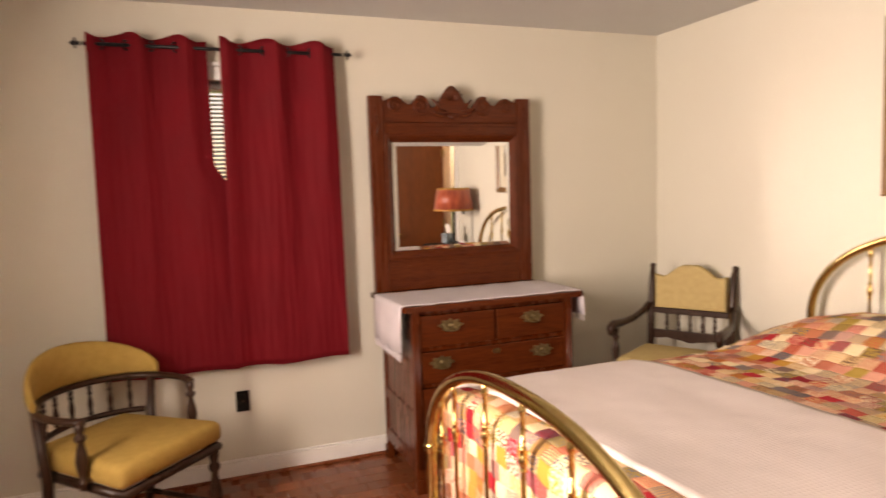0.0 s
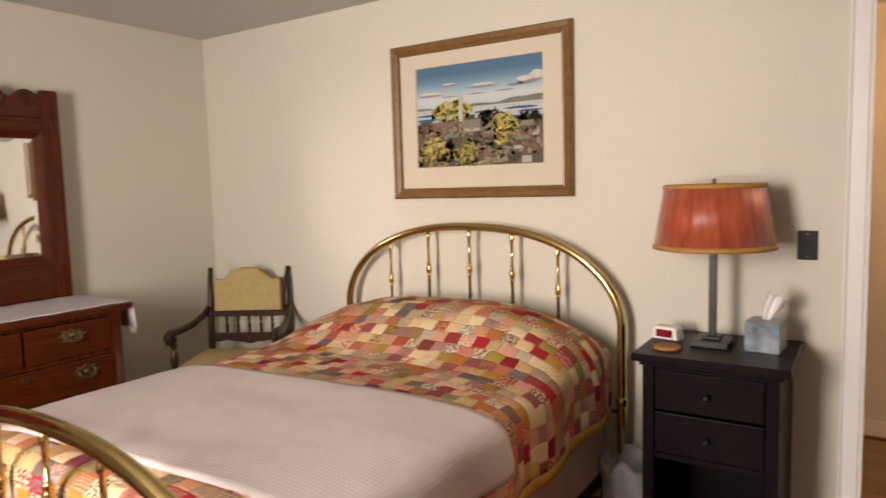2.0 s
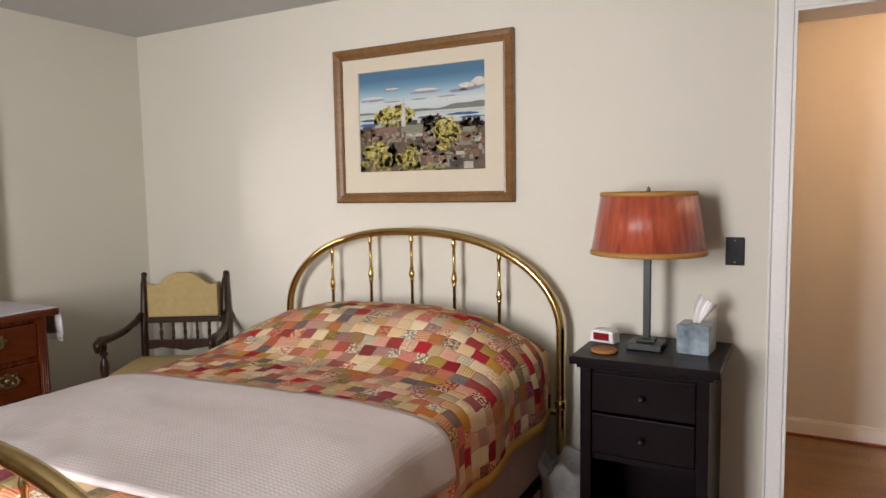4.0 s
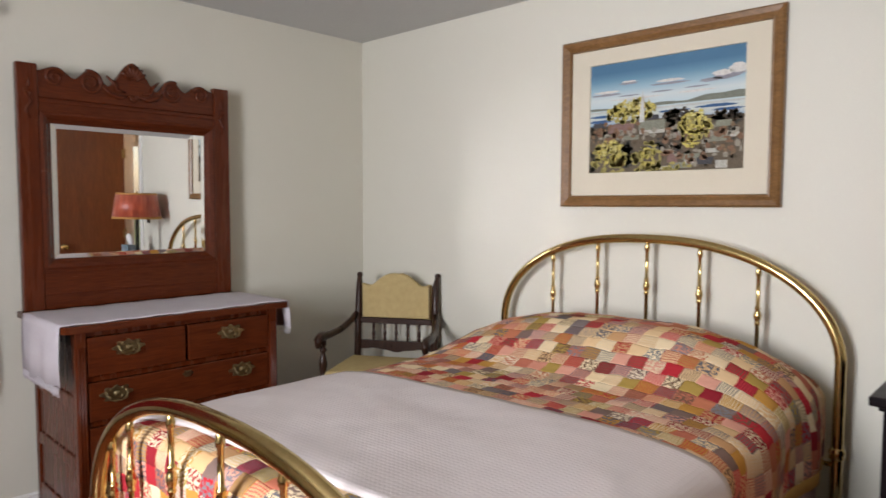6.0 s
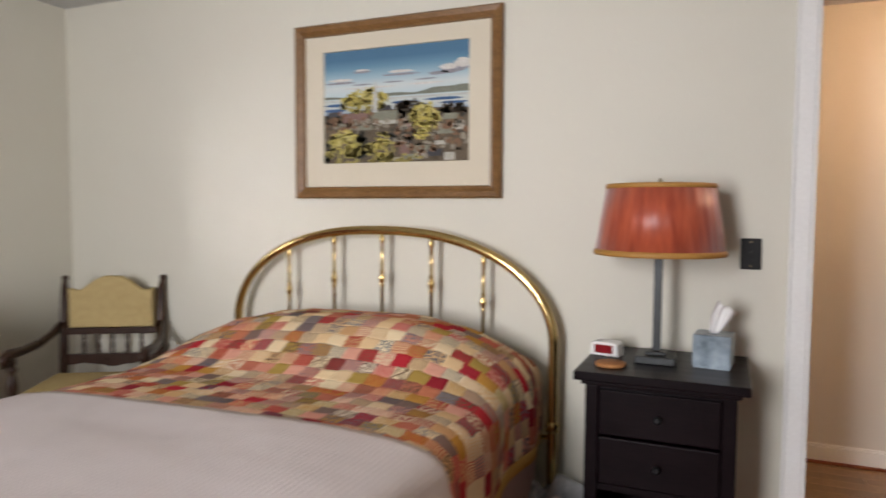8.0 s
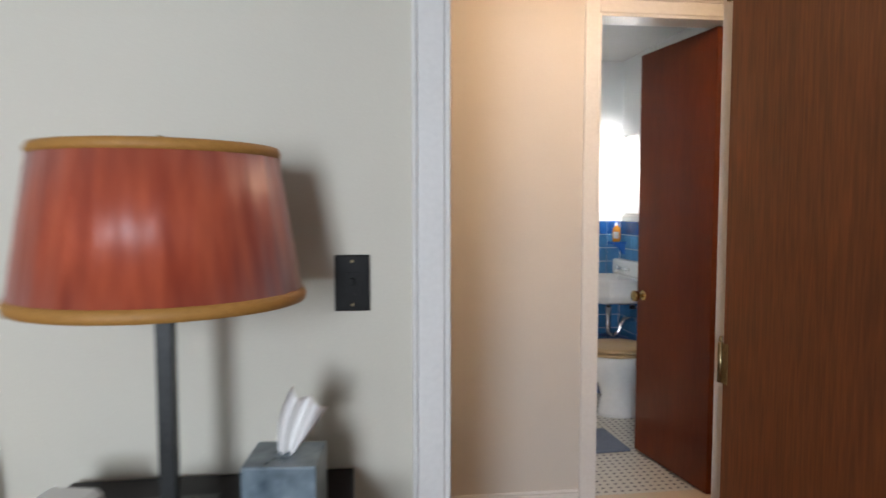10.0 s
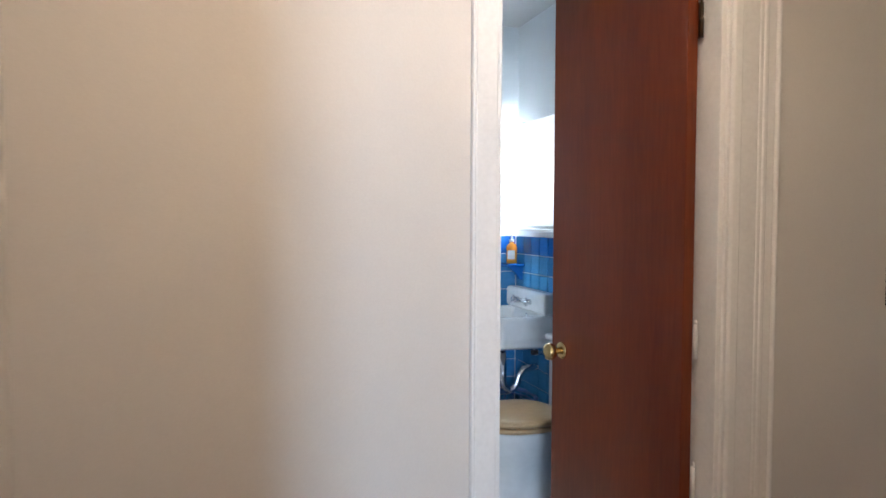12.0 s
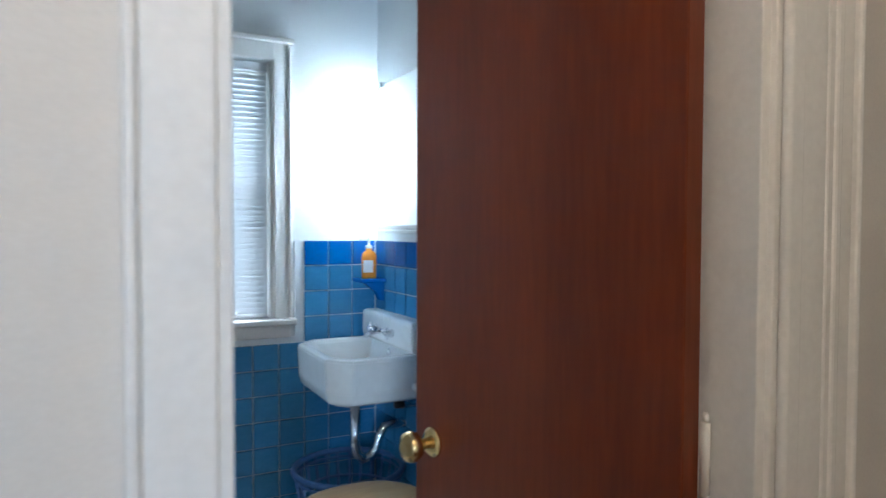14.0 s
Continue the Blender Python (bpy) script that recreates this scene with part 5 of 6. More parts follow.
paint("dark_mass", dabs(0.20, 0.33, 0.02, 0.27, 34, 0.012) + dabs(0.0, 0.06, 0.0, 0.20, 14, 0.011) + dabs(0.92, 1.0, 0.18, 0.42, 10, 0.008) + dabs(0.48, 0.56, 0.18, 0.32, 12, 0.008), (0.055, 0.05, 0.038), 10)
paint("olive_crown", dabs(0.12, 0.48, 0.45, 0.61, 60, 0.011) + dabs(0.03, 0.27, -0.04, 0.29, 66, 0.012) + dabs(0.32, 0.50, -0.04, 0.26, 52, 0.011) + dabs(0.61, 0.82, 0.26, 0.47, 44, 0.011) + dabs(0.50, 0.70, 0.0, 0.08, 16, 0.008), (0.33, 0.27, 0.085), 11)
paint("yellow_crown", dabs(0.14, 0.47, 0.49, 0.65, 80, 0.008) + dabs(0.625, 0.81, 0.30, 0.50, 60, 0.008) + dabs(0.65, 0.73, 0.19, 0.28, 16, 0.007) + dabs(0.07, 0.23, 0.08, 0.30, 44, 0.007) + dabs(0.36, 0.48, 0.04, 0.20, 28, 0.007), (0.52, 0.42, 0.11), 12)
paint("pale_crown", dabs(0.18, 0.40, 0.55, 0.63, 16, 0.005) + dabs(0.66, 0.79, 0.38, 0.49, 14, 0.005) + dabs(0.08, 0.20, 0.14, 0.30, 18, 0.005), (0.58, 0.50, 0.20), 13)
paint("steeple", [clip([at_(0.362, 0.46), at_(0.392, 0.46), at_(0.390, 0.60), at_(0.377, 0.72), at_(0.364, 0.60)])], (0.50, 0.47, 0.38), 14)
paint("leaf_dab", dabs(0.46, 1.0, 0.02, 0.42, 60, 0.009) + dabs(0.0, 0.5, 0.26, 0.42, 40, 0.008), (0.085, 0.06, 0.035), 4.5)
paint("pale_roof_dab", dabs(0.46, 1.0, 0.04, 0.40, 46, 0.010, 0.5) + dabs(0.04, 0.5, 0.27, 0.40, 18, 0.010, 0.5), (0.27, 0.235, 0.18), 10.3)
paint("rust_dab", dabs(0.46, 1.0, 0.04, 0.42, 40, 0.011, 0.5) + dabs(0.0, 0.4, 0.28, 0.46, 22, 0.010, 0.5), (0.20, 0.105, 0.06), 10.6)
paint("spire", [clip([at_(0.358, 0.44), at_(0.392, 0.44), at_(0.390, 0.53), at_(0.3765, 0.70), at_(0.361, 0.53)])], (0.50, 0.50, 0.46), 16, "tall pale church spire")


# ---- nightstand and what stands on it ----
ns = thing("nightstand", pose(3.05, -0.02, 0) @ Matrix.Diagonal((1, 1.07, 1, 1)), "espresso brown nightstand with two drawers and open shelf", "nightstand")
part("top", block(-0.25, 0.25, -0.415, 0.0, 0.772, 0.80, 0.004), M["espresso"], ns)
for sx in (-1, 1):
    part("side_panel", block(sx * 0.206 - 0.009, sx * 0.206 + 0.009, -0.385, -0.004, 0.0, 0.757), M["espresso"], ns)
part("back_panel", block(-0.1965, 0.1965, -0.02, -0.006, 0.05, 0.757), M["espresso"], ns)
for lo, hi, nm in ((0.06, 0.078, "bottom_shelf"), (0.735, 0.756, "top_rail"), (0.425, 0.445, "divider")):
    part(nm, block(-0.1965, 0.1965, -0.378, -0.021, lo, hi), M["espresso"], ns)
part("front_stile", block(-0.216, -0.176, -0.396, -0.3855, 0.0, 0.757, 0.003), M["espresso"], ns)
part("front_stile", block(0.176, 0.216, -0.396, -0.3855, 0.0, 0.757, 0.003), M["espresso"], ns)
part("cove", block(-0.228, 0.228, -0.402, -0.002, 0.758, 0.7715, 0.004), M["espresso"], ns)
for z0, z1 in ((0.605, 0.745), (0.452, 0.597)):
    d = part("drawer", block(-0.174, 0.174, -0.393, -0.376, z0, z1, 0.004), M["espresso"], ns)
    part("knob", place(lathe([(0.006, 0), (0.005, 0.010), (0.011, 0.016), (0.012, 0.022), (0.006, 0.028)], 14), Matrix.Translation((0, -0.393, (z0 + z1) / 2)) @ pose(0, 0, 0, 90, 0, 0)), M["blackmetal"], d, "small dark metal knob")

lamp = thing("table_lamp", pose(3.022, -0.222, 0.8005), "table lamp with pleated red silk shade on bronze stem", "lamp")
part("base", join(block(-0.062, 0.062, -0.062, 0.062, 0.0, 0.024, 0.003), block(-0.032, 0.032, -0.032, 0.032, 0.0245, 0.036, 0.003)), M["lampmetal"], lamp)
part("stem", block(-0.0125, 0.0125, -0.0125, 0.0125, 0.0365, 0.42, 0.002), M["lampmetal"], lamp)
part("socket", lathe([(0.012, 0.4205), (0.016, 0.43), (0.016, 0.48), (0.012, 0.485)], 14), M["oldbrass"], lamp)
part("bulb", lathe([(0.010, 0.4855), (0.014, 0.495), (0.030, 0.53), (0.026, 0.555), (0.006, 0.57)], 14), M["white"], lamp)
SEG = 96
bm = bmesh.new()
prof = [(0.204, 0.352), (0.168, 0.576), (0.166, 0.576), (0.202, 0.352)]
rings = []
for r, z in prof:
    rings.append([bm.verts.new(((r + 0.0012 * math.sin(i * 1.9 + z * 3) + 0.0008 * ((i * 7919) % 13 / 13 - 0.5)) * math.cos(2 * math.pi * i / SEG), (r + 0.0012 * math.sin(i * 1.9 + z * 3)) * math.sin(2 * math.pi * i / SEG), z)) for i in range(SEG)])
for a, c in zip(rings, rings[1:] + rings[:1]):
    for i in range(SEG):
        bm.faces.new((a[i], a[(i + 1) % SEG], c[(i + 1) % SEG], c[i])).smooth = True
bmesh.ops.recalc_face_normals(bm, faces=bm.faces)
sh_ = part("shade", bm, M["shade"], lamp, "tapered red-orange pleated silk shade")
for r0, r1, z0, z1 in ((0.2062, 0.2034, 0.350, 0.368), (0.1712, 0.1690, 0.563, 0.578)):
    bb = bmesh.new()
    rg = [[bb.verts.new((r * math.cos(2 * math.pi * i / 72), r * math.sin(2 * math.pi * i / 72), z)) for i in range(72)] for r, z in ((r0, z0), (r0 + 0.0015, (z0 + z1) / 2), (r1, z1), (r1 - 0.006, z1), (r0 - 0.006, z0))]
    for a, c in zip(rg, rg[1:] + rg[:1]):
        for i in range(72):
            bb.faces.new((a[i], a[(i + 1) % 72], c[(i + 1) % 72], c[i])).smooth = True
    bmesh.ops.recalc_face_normals(bb, faces=bb.faces)
    part("braid", bb, M["shadetrim"], sh_, "gold braid edging")
part("spider", join(tube([(-0.166, 0, 0.570), (0.166, 0, 0.570)], 0.0018, 6), tube([(0, -0.166, 0.570), (0, 0.166, 0.570)], 0.0018, 6), lathe([(0.002, 0.5705), (0.008, 0.580), (0.006, 0.592), (0.002, 0.597)], 10)), M["oldbrass"], lamp)

clock = thing("alarm_clock", pose(2.862, -0.165, 0.8005, 0, 0, -12), "small white alarm clock with dark red display", "clock")
part("case", slab([(-0.050, 0.0), (0.050, 0.0), (0.046, 0.040), (0.036, 0.048), (-0.036, 0.048), (-0.046, 0.040)], 0.055, 0.006), M["white"], clock)
part("display", block(-0.032, 0.032, -0.0575, -0.0555, 0.010, 0.038, 0.0005), M["red_display"], clock, "dark red digital display")
solo("coaster", lathe([(0.046, 0.0), (0.048, 0.003), (0.048, 0.009), (0.045, 0.011), (0.0, 0.011)], 32), M["cork"], pose(2.895, -0.345, 0.8005), "round orange-brown cork coaster", "coaster")
tb2 = thing("tissue_box", pose(3.195, -0.215, 0.8005, 0, 0, -6), "grey marbled cube tissue box with a white tissue", "tissue box")
part("box", join(block(-0.056, 0.056, -0.056, 0.056, 0.006, 0.105, 0.003), block(-0.052, 0.052, -0.052, 0.052, 0.0, 0.0055)), M["marble"], tb2)
bm = bmesh.new()
rows = []
for j in range(12):
    t = j / 11
    ring = []
    for i in range(16):
        s = i / 15 - 0.5
        wdt = 0.012 + 0.016 * math.sin(min(1, t * 1.1) * math.pi * 0.6)
        ring.append(bm.verts.new((s * 2 * wdt + 0.022 * t * t + 0.016 * t, 0.012 * math.sin(s * 11 + t * 2) * (0.5 + t), 0.104 + 0.088 * t - 0.030 * t * s + 0.004 * math.sin(s * 9) * t)))
    rows.append(ring)
for a, c in zip(rows, rows[1:]):
    for i in range(15):
        bm.faces.new((a[i], a[i + 1], c[i + 1], c[i])).smooth = True
ts = part("tissue", bm, M["tissue"], tb2, "crumpled white tissue")
ts.modifiers.new("thick", 'SOLIDIFY').thickness = 0.0012

# waste basket with a plastic bag, between bed and nightstand
wb = thing("waste_basket", pose(2.715, -0.20, 0), "small waste basket lined with a clear plastic bag", "waste basket")
bm = lathe([(0.085, 0.0), (0.090, 0.004), (0.108, 0.26), (0.105, 0.26), (0.087, 0.010), (0.0, 0.008)], 28)
part("bin", bm, M["binplastic"], wb, "clear plastic bin")
bm = lathe([(0.1125, 0.11), (0.113, 0.20), (0.116, 0.262), (0.120, 0.285), (0.108, 0.300), (0.099, 0.288), (0.098, 0.24), (0.090, 0.10), (0.0, 0.07)], 40)
for vv in bm.verts:
    a = math.atan2(vv.co.y, vv.co.x)
    k = 0.006 * math.sin(a * 9 + vv.co.z * 20) + 0.005 * noise.noise((vv.co.x * 30, vv.co.y * 30, vv.co.z * 20))
    r0 = math.hypot(vv.co.x, vv.co.y)
    if r0 > 0.02:
        vv.co.x, vv.co.y = vv.co.x * (1 + k / r0), vv.co.y * (1 + k / r0)
    vv.co.z += (0.020 * math.sin(a * 4 + 1) + 0.012 * math.sin(a * 7)) * (vv.co.z > 0.24)
part("bag_liner", bm, M["bag"], wb, "crumpled translucent plastic bag")

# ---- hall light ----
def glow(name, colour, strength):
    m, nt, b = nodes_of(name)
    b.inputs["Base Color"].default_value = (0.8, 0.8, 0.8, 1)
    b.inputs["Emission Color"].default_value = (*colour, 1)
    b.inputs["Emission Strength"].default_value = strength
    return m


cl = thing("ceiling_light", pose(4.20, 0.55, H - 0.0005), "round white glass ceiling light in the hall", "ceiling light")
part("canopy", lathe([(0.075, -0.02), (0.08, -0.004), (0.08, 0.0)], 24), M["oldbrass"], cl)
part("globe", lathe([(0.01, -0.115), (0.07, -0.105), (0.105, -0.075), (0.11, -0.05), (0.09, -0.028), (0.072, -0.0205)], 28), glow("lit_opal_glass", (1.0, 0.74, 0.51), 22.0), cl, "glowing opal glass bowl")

# ---- bathroom ----
tube_l = thing("wall_light", pose(5.249, 3.235, -0.01), "upright fluorescent tube light beside the bathroom mirror", "wall light")
part("tube", place(lathe([(0.012, 1.30), (0.013, 1.305), (0.013, 1.765), (0.012, 1.77)], 14), Matrix.Translation((-0.038, 0, 0))), glow("lit_fluorescent_tube", (0.88, 0.96, 1.0), 26.0), tube_l, "glowing white tube")
for z in (1.275, 1.770):
    part("end_cap", block(-0.06, -0.001, -0.018, 0.018, z, z + 0.028, 0.004), M["chrome"], tube_l)
part("channel", block(-0.014, -0.001, -0.02, 0.02, 1.304, 1.769, 0.002), M["white"], tube_l)

cab = thing("medicine_cabinet", pose(5.249, 2.925, -0.02), "white medicine cabinet with mirrored door over the sink", "medicine cabinet")
part("case", block(-0.055, -0.001, -0.25, 0.25, 1.245, 1.80, 0.004), M["white"], cab)
part("mirror_door", block(-0.062, -0.0555, -0.245, 0.245, 1.26, 1.79, 0.002), M["mirror"], cab)
part("ledge", block(-0.085, -0.001, -0.255, 0.255, 1.232, 1.2445, 0.003), M["white"], cab)

# wall-hung sink
sink = thing("wall_sink", pose(5.234, 3.10, -0.006), "white porcelain wall-hung sink with chamfered front corners", "sink")


def sink_ring(inset, z, front=-0.355, half=0.235, back=-0.002, ch=0.075):
    return [(back - inset, -half + inset, z), (front + ch, -half + inset, z), (front + inset, -half + ch, z), (front + inset, half - ch, z), (front + ch, half - inset, z), (back - inset, half - inset, z)]


bm = bmesh.new()
rg = [[bm.verts.new(c) for c in r] for r in (sink_ring(0.05, 0.645), sink_ring(0.016, 0.660), sink_ring(0.004, 0.695), sink_ring(0.0, 0.800), sink_ring(0.005, 0.810), sink_ring(0.030, 0.810, ch=0.08), sink_ring(0.040, 0.800, ch=0.08), sink_ring(0.075, 0.720, ch=0.10))]
for a, c in zip(rg, rg[1:]):
    for k in range(6):
        bm.faces.new((a[k], a[(k + 1) % 6], c[(k + 1) % 6], c[k])).smooth = False
bm.faces.new(rg[0][::-1])
bm.faces.new(rg[-1])
bmesh.ops.recalc_face_normals(bm, faces=bm.faces)
bmesh.ops.bevel(bm, geom=bm.edges[:], offset=0.004, segments=3, affect='EDGES', clamp_overlap=True)
part("basin", bm, M["porcelain"], sink)
part("back_splash", block(-0.075, 0.0, -0.235, 0.235, 0.8105, 0.918, 0.016, 3), M["porcelain"], sink)
fau = part("faucet", join(tube([(-0.09, 0.075, 0.862), (-0.09, -0.075, 0.862)], 0.009, 10), tube([(-0.085, 0, 0.862), (-0.125, 0, 0.860), (-0.150, 0, 0.845)], [0.010, 0.010, 0.008], 10), *[place(lathe([(0.014, 0), (0.012, 0.015), (0.008, 0.02)], 12), pose(-0.0755, y, 0.862, 0, -90, 0)) for y in (-0.075, 0.075)]), M["chrome"], sink, "chrome wall faucet")
for y in (-0.075, 0.075):
    part("tap_handle", join(tube([(-0.10, y - 0.022, 0.862), (-0.10, y + 0.022, 0.862)], 0.006, 8), tube([(-0.10, y, 0.840), (-0.10, y, 0.884)], 0.006, 8), place(lathe([(0.010, 0), (0.010, 0.016), (0.004, 0.02)], 12), pose(-0.092, y, 0.862, 0, -90, 0))), M["chrome"], fau)
part("overflow", place(lathe([(0.014, 0), (0.012, 0.003), (0.006, 0.004)], 14), pose(-0.058, 0.0, 0.782, 0, -90, 0)), M["chrome"], sink)
part("drain_pipe", join(lathe([(0.034, 0.645), (0.034, 0.635), (0.017, 0.63), (0.017, 0.56)], 14)), M["chrome"], sink).location = (-0.19, 0, 0)
part("trap", tube([(-0.19, 0, 0.60), (-0.19, 0, 0.46), (-0.185, 0, 0.425), (-0.160, 0, 0.400), (-0.130, 0, 0.405), (-0.110, 0, 0.430), (-0.100, 0, 0.470), (-0.075, 0, 0.505), (-0.02, 0, 0.512), (0.010, 0, 0.512)], 0.0185, 12), M["chrome"], sink, "chrome drain trap")
for y in (-0.10, 0.10):
    part("supply_pipe", tube([(-0.06, y, 0.66), (-0.06, y, 0.62), (-0.055, y, 0.60), (0.008, y, 0.60)], 0.0065, 8), M["chrome"], sink)
    part("stop_valve", place(lathe([(0.006, -0.02), (0.014, -0.016), (0.014, 0.016), (0.006, 0.02)], 10), pose(-0.06, y, 0.61, 0, 90, 0)), M["blackmetal"], sink)

dish = solo("soap_shelf", join(block(-0.105, 0.0, -0.055, 0.055, 1.005, 1.022, 0.005), slab([(-0.085, 1.004), (0.0, 1.004), (0.0, 0.93), (-0.02, 0.935), (-0.035, 0.965)], 0.03, 0.003)), M["darktile"], pose(5.237, 3.315, 0.012), "navy blue ceramic soap shelf fixed to tiled wall", "soap shelf")
soap = thing("soap_bottle", pose(5.184, 3.318, 1.0345), "clear pump bottle of orange liquid soap", "soap bottle")
part("bottle", lathe([(0.027, 0.0), (0.029, 0.004), (0.029, 0.085), (0.024, 0.100), (0.012, 0.108), (0.012, 0.116)], 20), M["soap"], soap)
part("label", place(block(-0.0195, 0.0195, -0.0305, -0.0295, 0.022, 0.070), pose(0, 0, 0, 0, 0, -28)), M["white"], soap, "white paper label")
part("pump", join(lathe([(0.013, 0.1165), (0.013, 0.128), (0.005, 0.130), (0.005, 0.152), (0.010, 0.154), (0.010, 0.160)], 14), tube([(0, 0, 0.157), (-0.035, -0.012, 0.157), (-0.042, -0.014, 0.150)], 0.004, 8)), M["white"], soap, "white pump top")

# laundry basket of open plastic bars
bk = thing("laundry_basket", pose(5.045, 3.17, 0.0), "round blue plastic laundry basket under the sink", "laundry basket")
part("rim", tube([(0.20 * math.cos(a), 0.20 * math.sin(a), 0.345) for a in (2 * math.pi * i / 40 for i in range(40))], 0.011, 8, closed=True), M["basket"], bk)
part("base", lathe([(0.135, 0.0), (0.138, 0.008), (0.0, 0.009)], 32), M["basket"], bk)
for zr in (0.09, 0.17, 0.25, 0.32):
    rr = 0.138 + 0.060 * zr / 0.345
    part("hoop", tube([(rr * math.cos(a), rr * math.sin(a), zr) for a in (2 * math.pi * i / 40 for i in range(40))], 0.0045, 6, closed=True), M["basket"], bk)
for k in range(26):
    a = 2 * math.pi * k / 26
    part("bar", tube([(0.136 * math.cos(a), 0.136 * math.sin(a), 0.004), (0.198 * math.cos(a), 0.198 * math.sin(a), 0.342)], 0.005, 6), M["basket"], bk)

# toilet against the east wall
toi = thing("toilet", pose(5.239, 2.615, 0), "white porcelain toilet with a blond oak seat and lid", "toilet")


def oval(rx, ry, z, cx, square=0.0, n=36):
    out = []
    for i in range(n):
        a = 2 * math.pi * i / n
        c, s = math.cos(a), math.sin(a)
        if c > 0:
            c = math.copysign(abs(c) ** (1 - square), c)
        out.append((cx + rx * c, ry * s, z))
    return out


def loft(rings_):
    bm = bmesh.new()
    rg = [[bm.verts.new(c) for c in r] for r in rings_]
    n = len(rg[0])
    for a, c in zip(rg, rg[1:]):
        for k in range(n):
            bm.faces.new((a[k], a[(k + 1) % n], c[(k + 1) % n], c[k])).smooth = True
    bm.faces.new(rg[0][::-1])
    bm.faces.new(rg[-1])
    bmesh.ops.recalc_face_normals(bm, faces=bm.faces)
    return bm


part("bowl", loft([oval(0.165, 0.105, 0.0, -0.285), oval(0.161, 0.10, 0.03, -0.285), oval(0.144, 0.085, 0.12, -0.280), oval(0.152, 0.10, 0.20, -0.300), oval(0.178, 0.145, 0.27, -0.330), oval(0.196, 0.172, 0.33, -0.345), oval(0.198, 0.178, 0.375, -0.345), oval(0.191, 0.172, 0.385, -0.345)]), M["porcelain"], toi)
part("seat", loft([oval(0.198, 0.180, 0.387, -0.345, 0.35), oval(0.204, 0.187, 0.392, -0.345, 0.35), oval(0.204, 0.187, 0.404, -0.345, 0.35), oval(0.198, 0.180, 0.409, -0.345, 0.35)]), M["seatwood"], toi, "blond oak seat ring")
part("lid", loft([oval(0.202, 0.184, 0.413, -0.345, 0.35), oval(0.207, 0.190, 0.418, -0.345, 0.35), oval(0.205, 0.188, 0.432, -0.345, 0.35), oval(0.187, 0.168, 0.439, -0.345, 0.35), oval(0.087, 0.08, 0.441, -0.345, 0.35)]), M["seatwood"], toi, "blond oak lid, closed")
for y in (-0.075, 0.075):
    part("hinge", place(lathe([(0.010, -0.02), (0.010, 0.02)], 10), pose(-0.146, y, 0.408, 90, 0, 0)), M["chrome"], toi)
part("neck", block(-0.20, -0.02, -0.09, 0.09, 0.27, 0.386, 0.02, 3), M["porcelain"], toi)
part("tank", block(-0.132, -0.004, -0.215, 0.105, 0.388, 0.72, 0.02, 3), M["porcelain"], toi)
part("tank_lid", block(-0.145, -0.002, -0.225, 0.115, 0.721, 0.748, 0.010, 3), M["porcelain"], toi)
part("flush_lever", join(tube([(-0.131, -0.14, 0.68), (-0.15, -0.14, 0.68)], 0.008, 8), tube([(-0.15, -0.14, 0.68), (-0.152, -0.08, 0.672)], 0.005, 8)), M["chrome"], toi)

rug = block(-0.24, 0.24, -0.17, 0.17, 0.0, 0.014, 0.006, 2)
solo("bath_mat", rug, M["bluerug"], pose(4.49, 2.15, 0.0005, 0, 0, 3), "grey-blue bath mat on the mosaic floor", "bath mat")

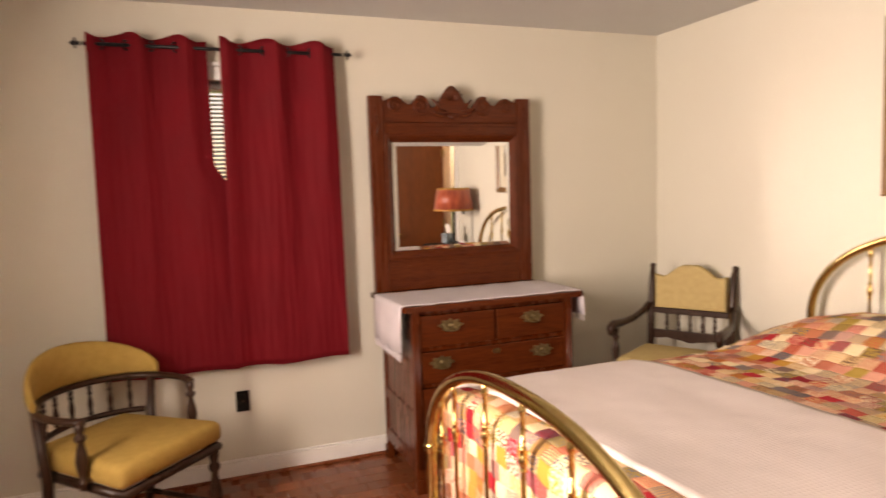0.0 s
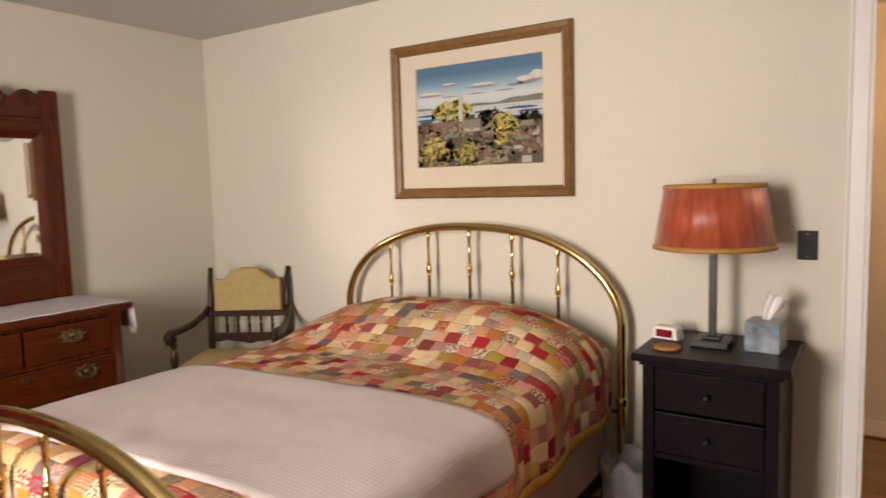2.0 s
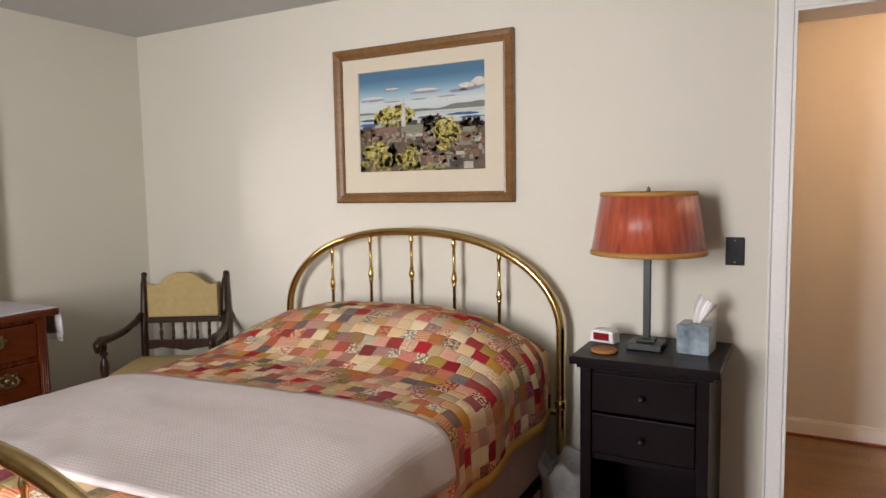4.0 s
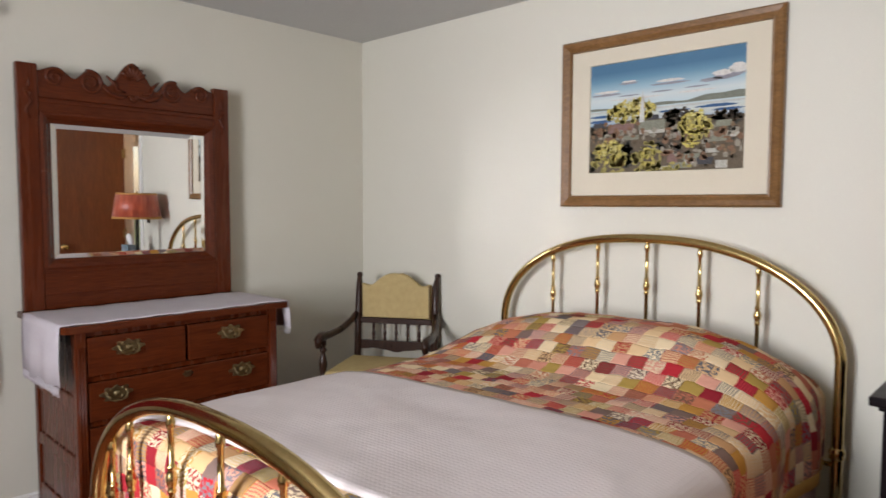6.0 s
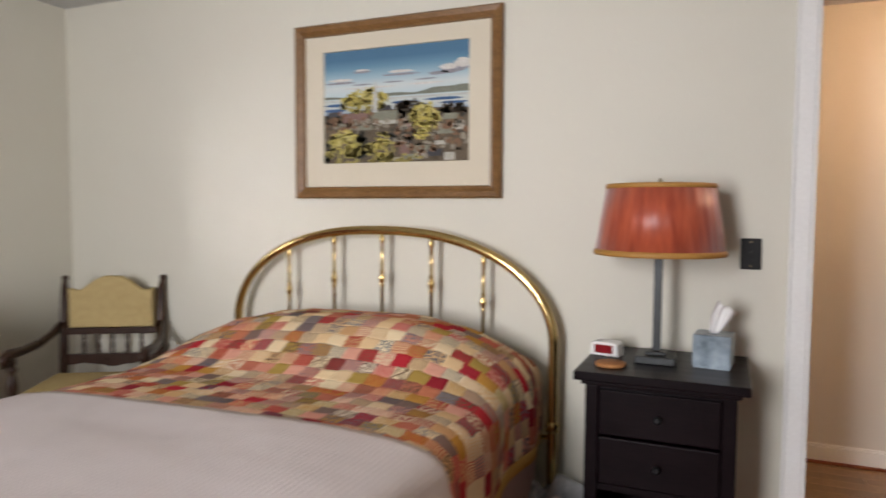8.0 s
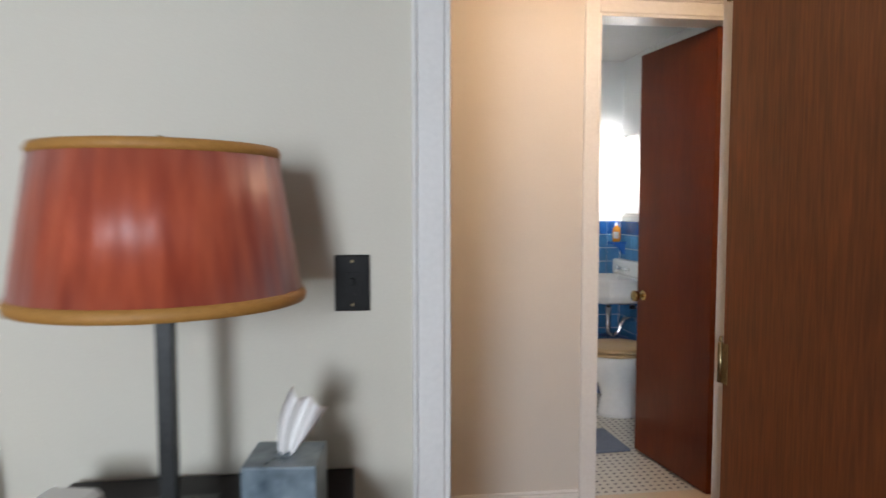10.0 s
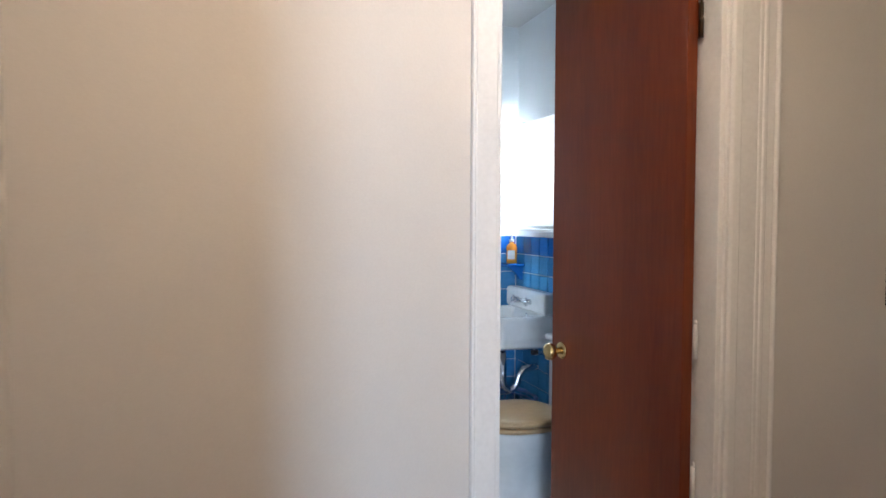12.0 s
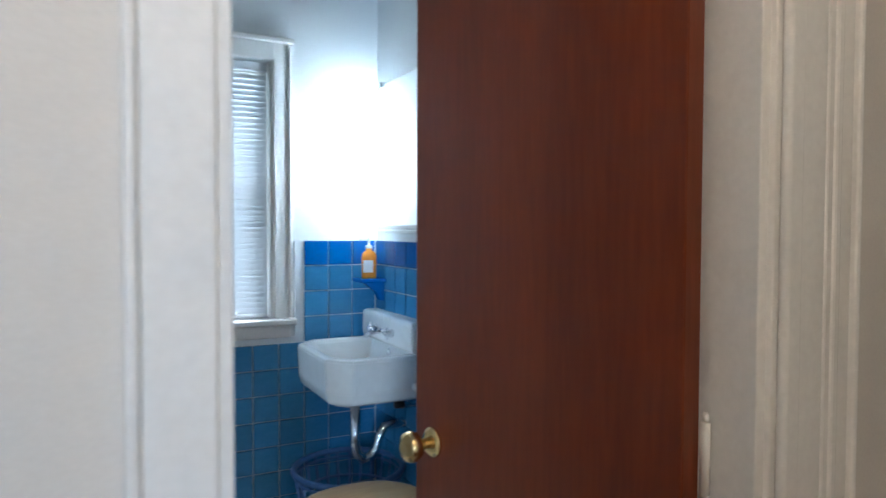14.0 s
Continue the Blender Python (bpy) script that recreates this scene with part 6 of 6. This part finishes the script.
# ---- floor boards and wall tiles ----
def boards(parent, x0, x1, y0, y1, along_x, width, material, length, seed):
    """Boards laid in staggered rows, each a piece of its own."""
    rng2 = random.Random(seed)
    meshes = {}
    a0, a1, c0, c1 = (x0, x1, y0, y1) if along_x else (y0, y1, x0, x1)
    c = c0
    while c < c1 - 0.005:
        wd = min(width, c1 - c)
        a = a0
        first = length * (0.3 + 0.7 * rng2.random())
        while a < a1 - 0.01:
            ln = min(first, a1 - a)
            first = length
            key = (round(ln, 3), round(wd, 3))
            if key not in meshes:
                L2, W3 = (ln, wd) if along_x else (wd, ln)
                bmx = block(0.0006, L2 - 0.0006, 0.0006, W3 - 0.0006, -0.0155, 0.0)
                bmesh.ops.bevel(bmx, geom=[e for e in bmx.edges if all(v2.co.z > -0.001 for v2 in e.verts)], offset=0.0012, segments=1, affect='EDGES')
                meshes[key] = mesh_of("floor_board", bmx, material)
            ob = new("floor_board", meshes[key])
            ob.parent = parent
            ob.location = (a, c, 0) if along_x else (c, a, 0)
            a += ln
        c += wd


boards(floor_1, 0.0, 4.6, -4.0, 0.06, False, 0.083, M["floor"], 1.6, 3)
boards(floor_2, 3.343, 6.4, 0.06, 1.372, True, 0.083, M["hallfloor"], 1.4, 4)

TS = 0.0985
tile_me = {}
for nm in ("tile", "darktile"):
    bmx = block(-TS / 2 + 0.002, TS / 2 - 0.002, -0.0075, 0.0, -TS / 2 + 0.002, TS / 2 - 0.002)
    bmesh.ops.bevel(bmx, geom=[e for e in bmx.edges if all(v2.co.y < -0.007 for v2 in e.verts)], offset=0.002, segments=2, affect='EDGES')
    tile_me[nm] = mesh_of("tile", bmx, M[nm])
backing_n = solo("tile_wall", join(block(4.0, 4.075, 3.3860, 3.3915, 0, 1.182), block(4.075, 4.903, 3.3860, 3.3915, 0, 0.81), block(4.903, 5.2485, 3.3860, 3.3915, 0, 1.182)), M["grout"], O, "blue glazed wall tiles with a navy top row", "tiles", kind="structure")
backing_e = solo("tile_wall", block(5.243, 5.2485, 1.50, 3.3855, 0, 1.182), M["grout"], O, "blue glazed wall tiles with a navy top row", "tiles", kind="structure")
for r in range(12):
    zc = 1.182 - TS / 2 - r * TS
    for k in range(13):
        xc = 5.243 - 0.008 - TS / 2 - k * TS
        if xc < 4.05 or zc < 0.05:
            continue
        if 4.075 - TS / 2 < xc < 4.903 + TS * 0.45 and zc + TS / 2 > 0.83:
            continue
        ob = new("tile", tile_me["darktile" if r == 0 else "tile"])
        ob.parent = backing_n
        ob.location = (xc, 3.386, zc)
    for k in range(20):
        yc2 = 3.386 - 0.008 - TS / 2 - k * TS
        if zc < 0.05:
            continue
        ob = new("tile", tile_me["darktile" if r == 0 else "tile"])
        ob.parent = backing_e
        ob.location = (5.243, yc2, zc)
        ob.rotation_euler = (0, 0, radians(-90))
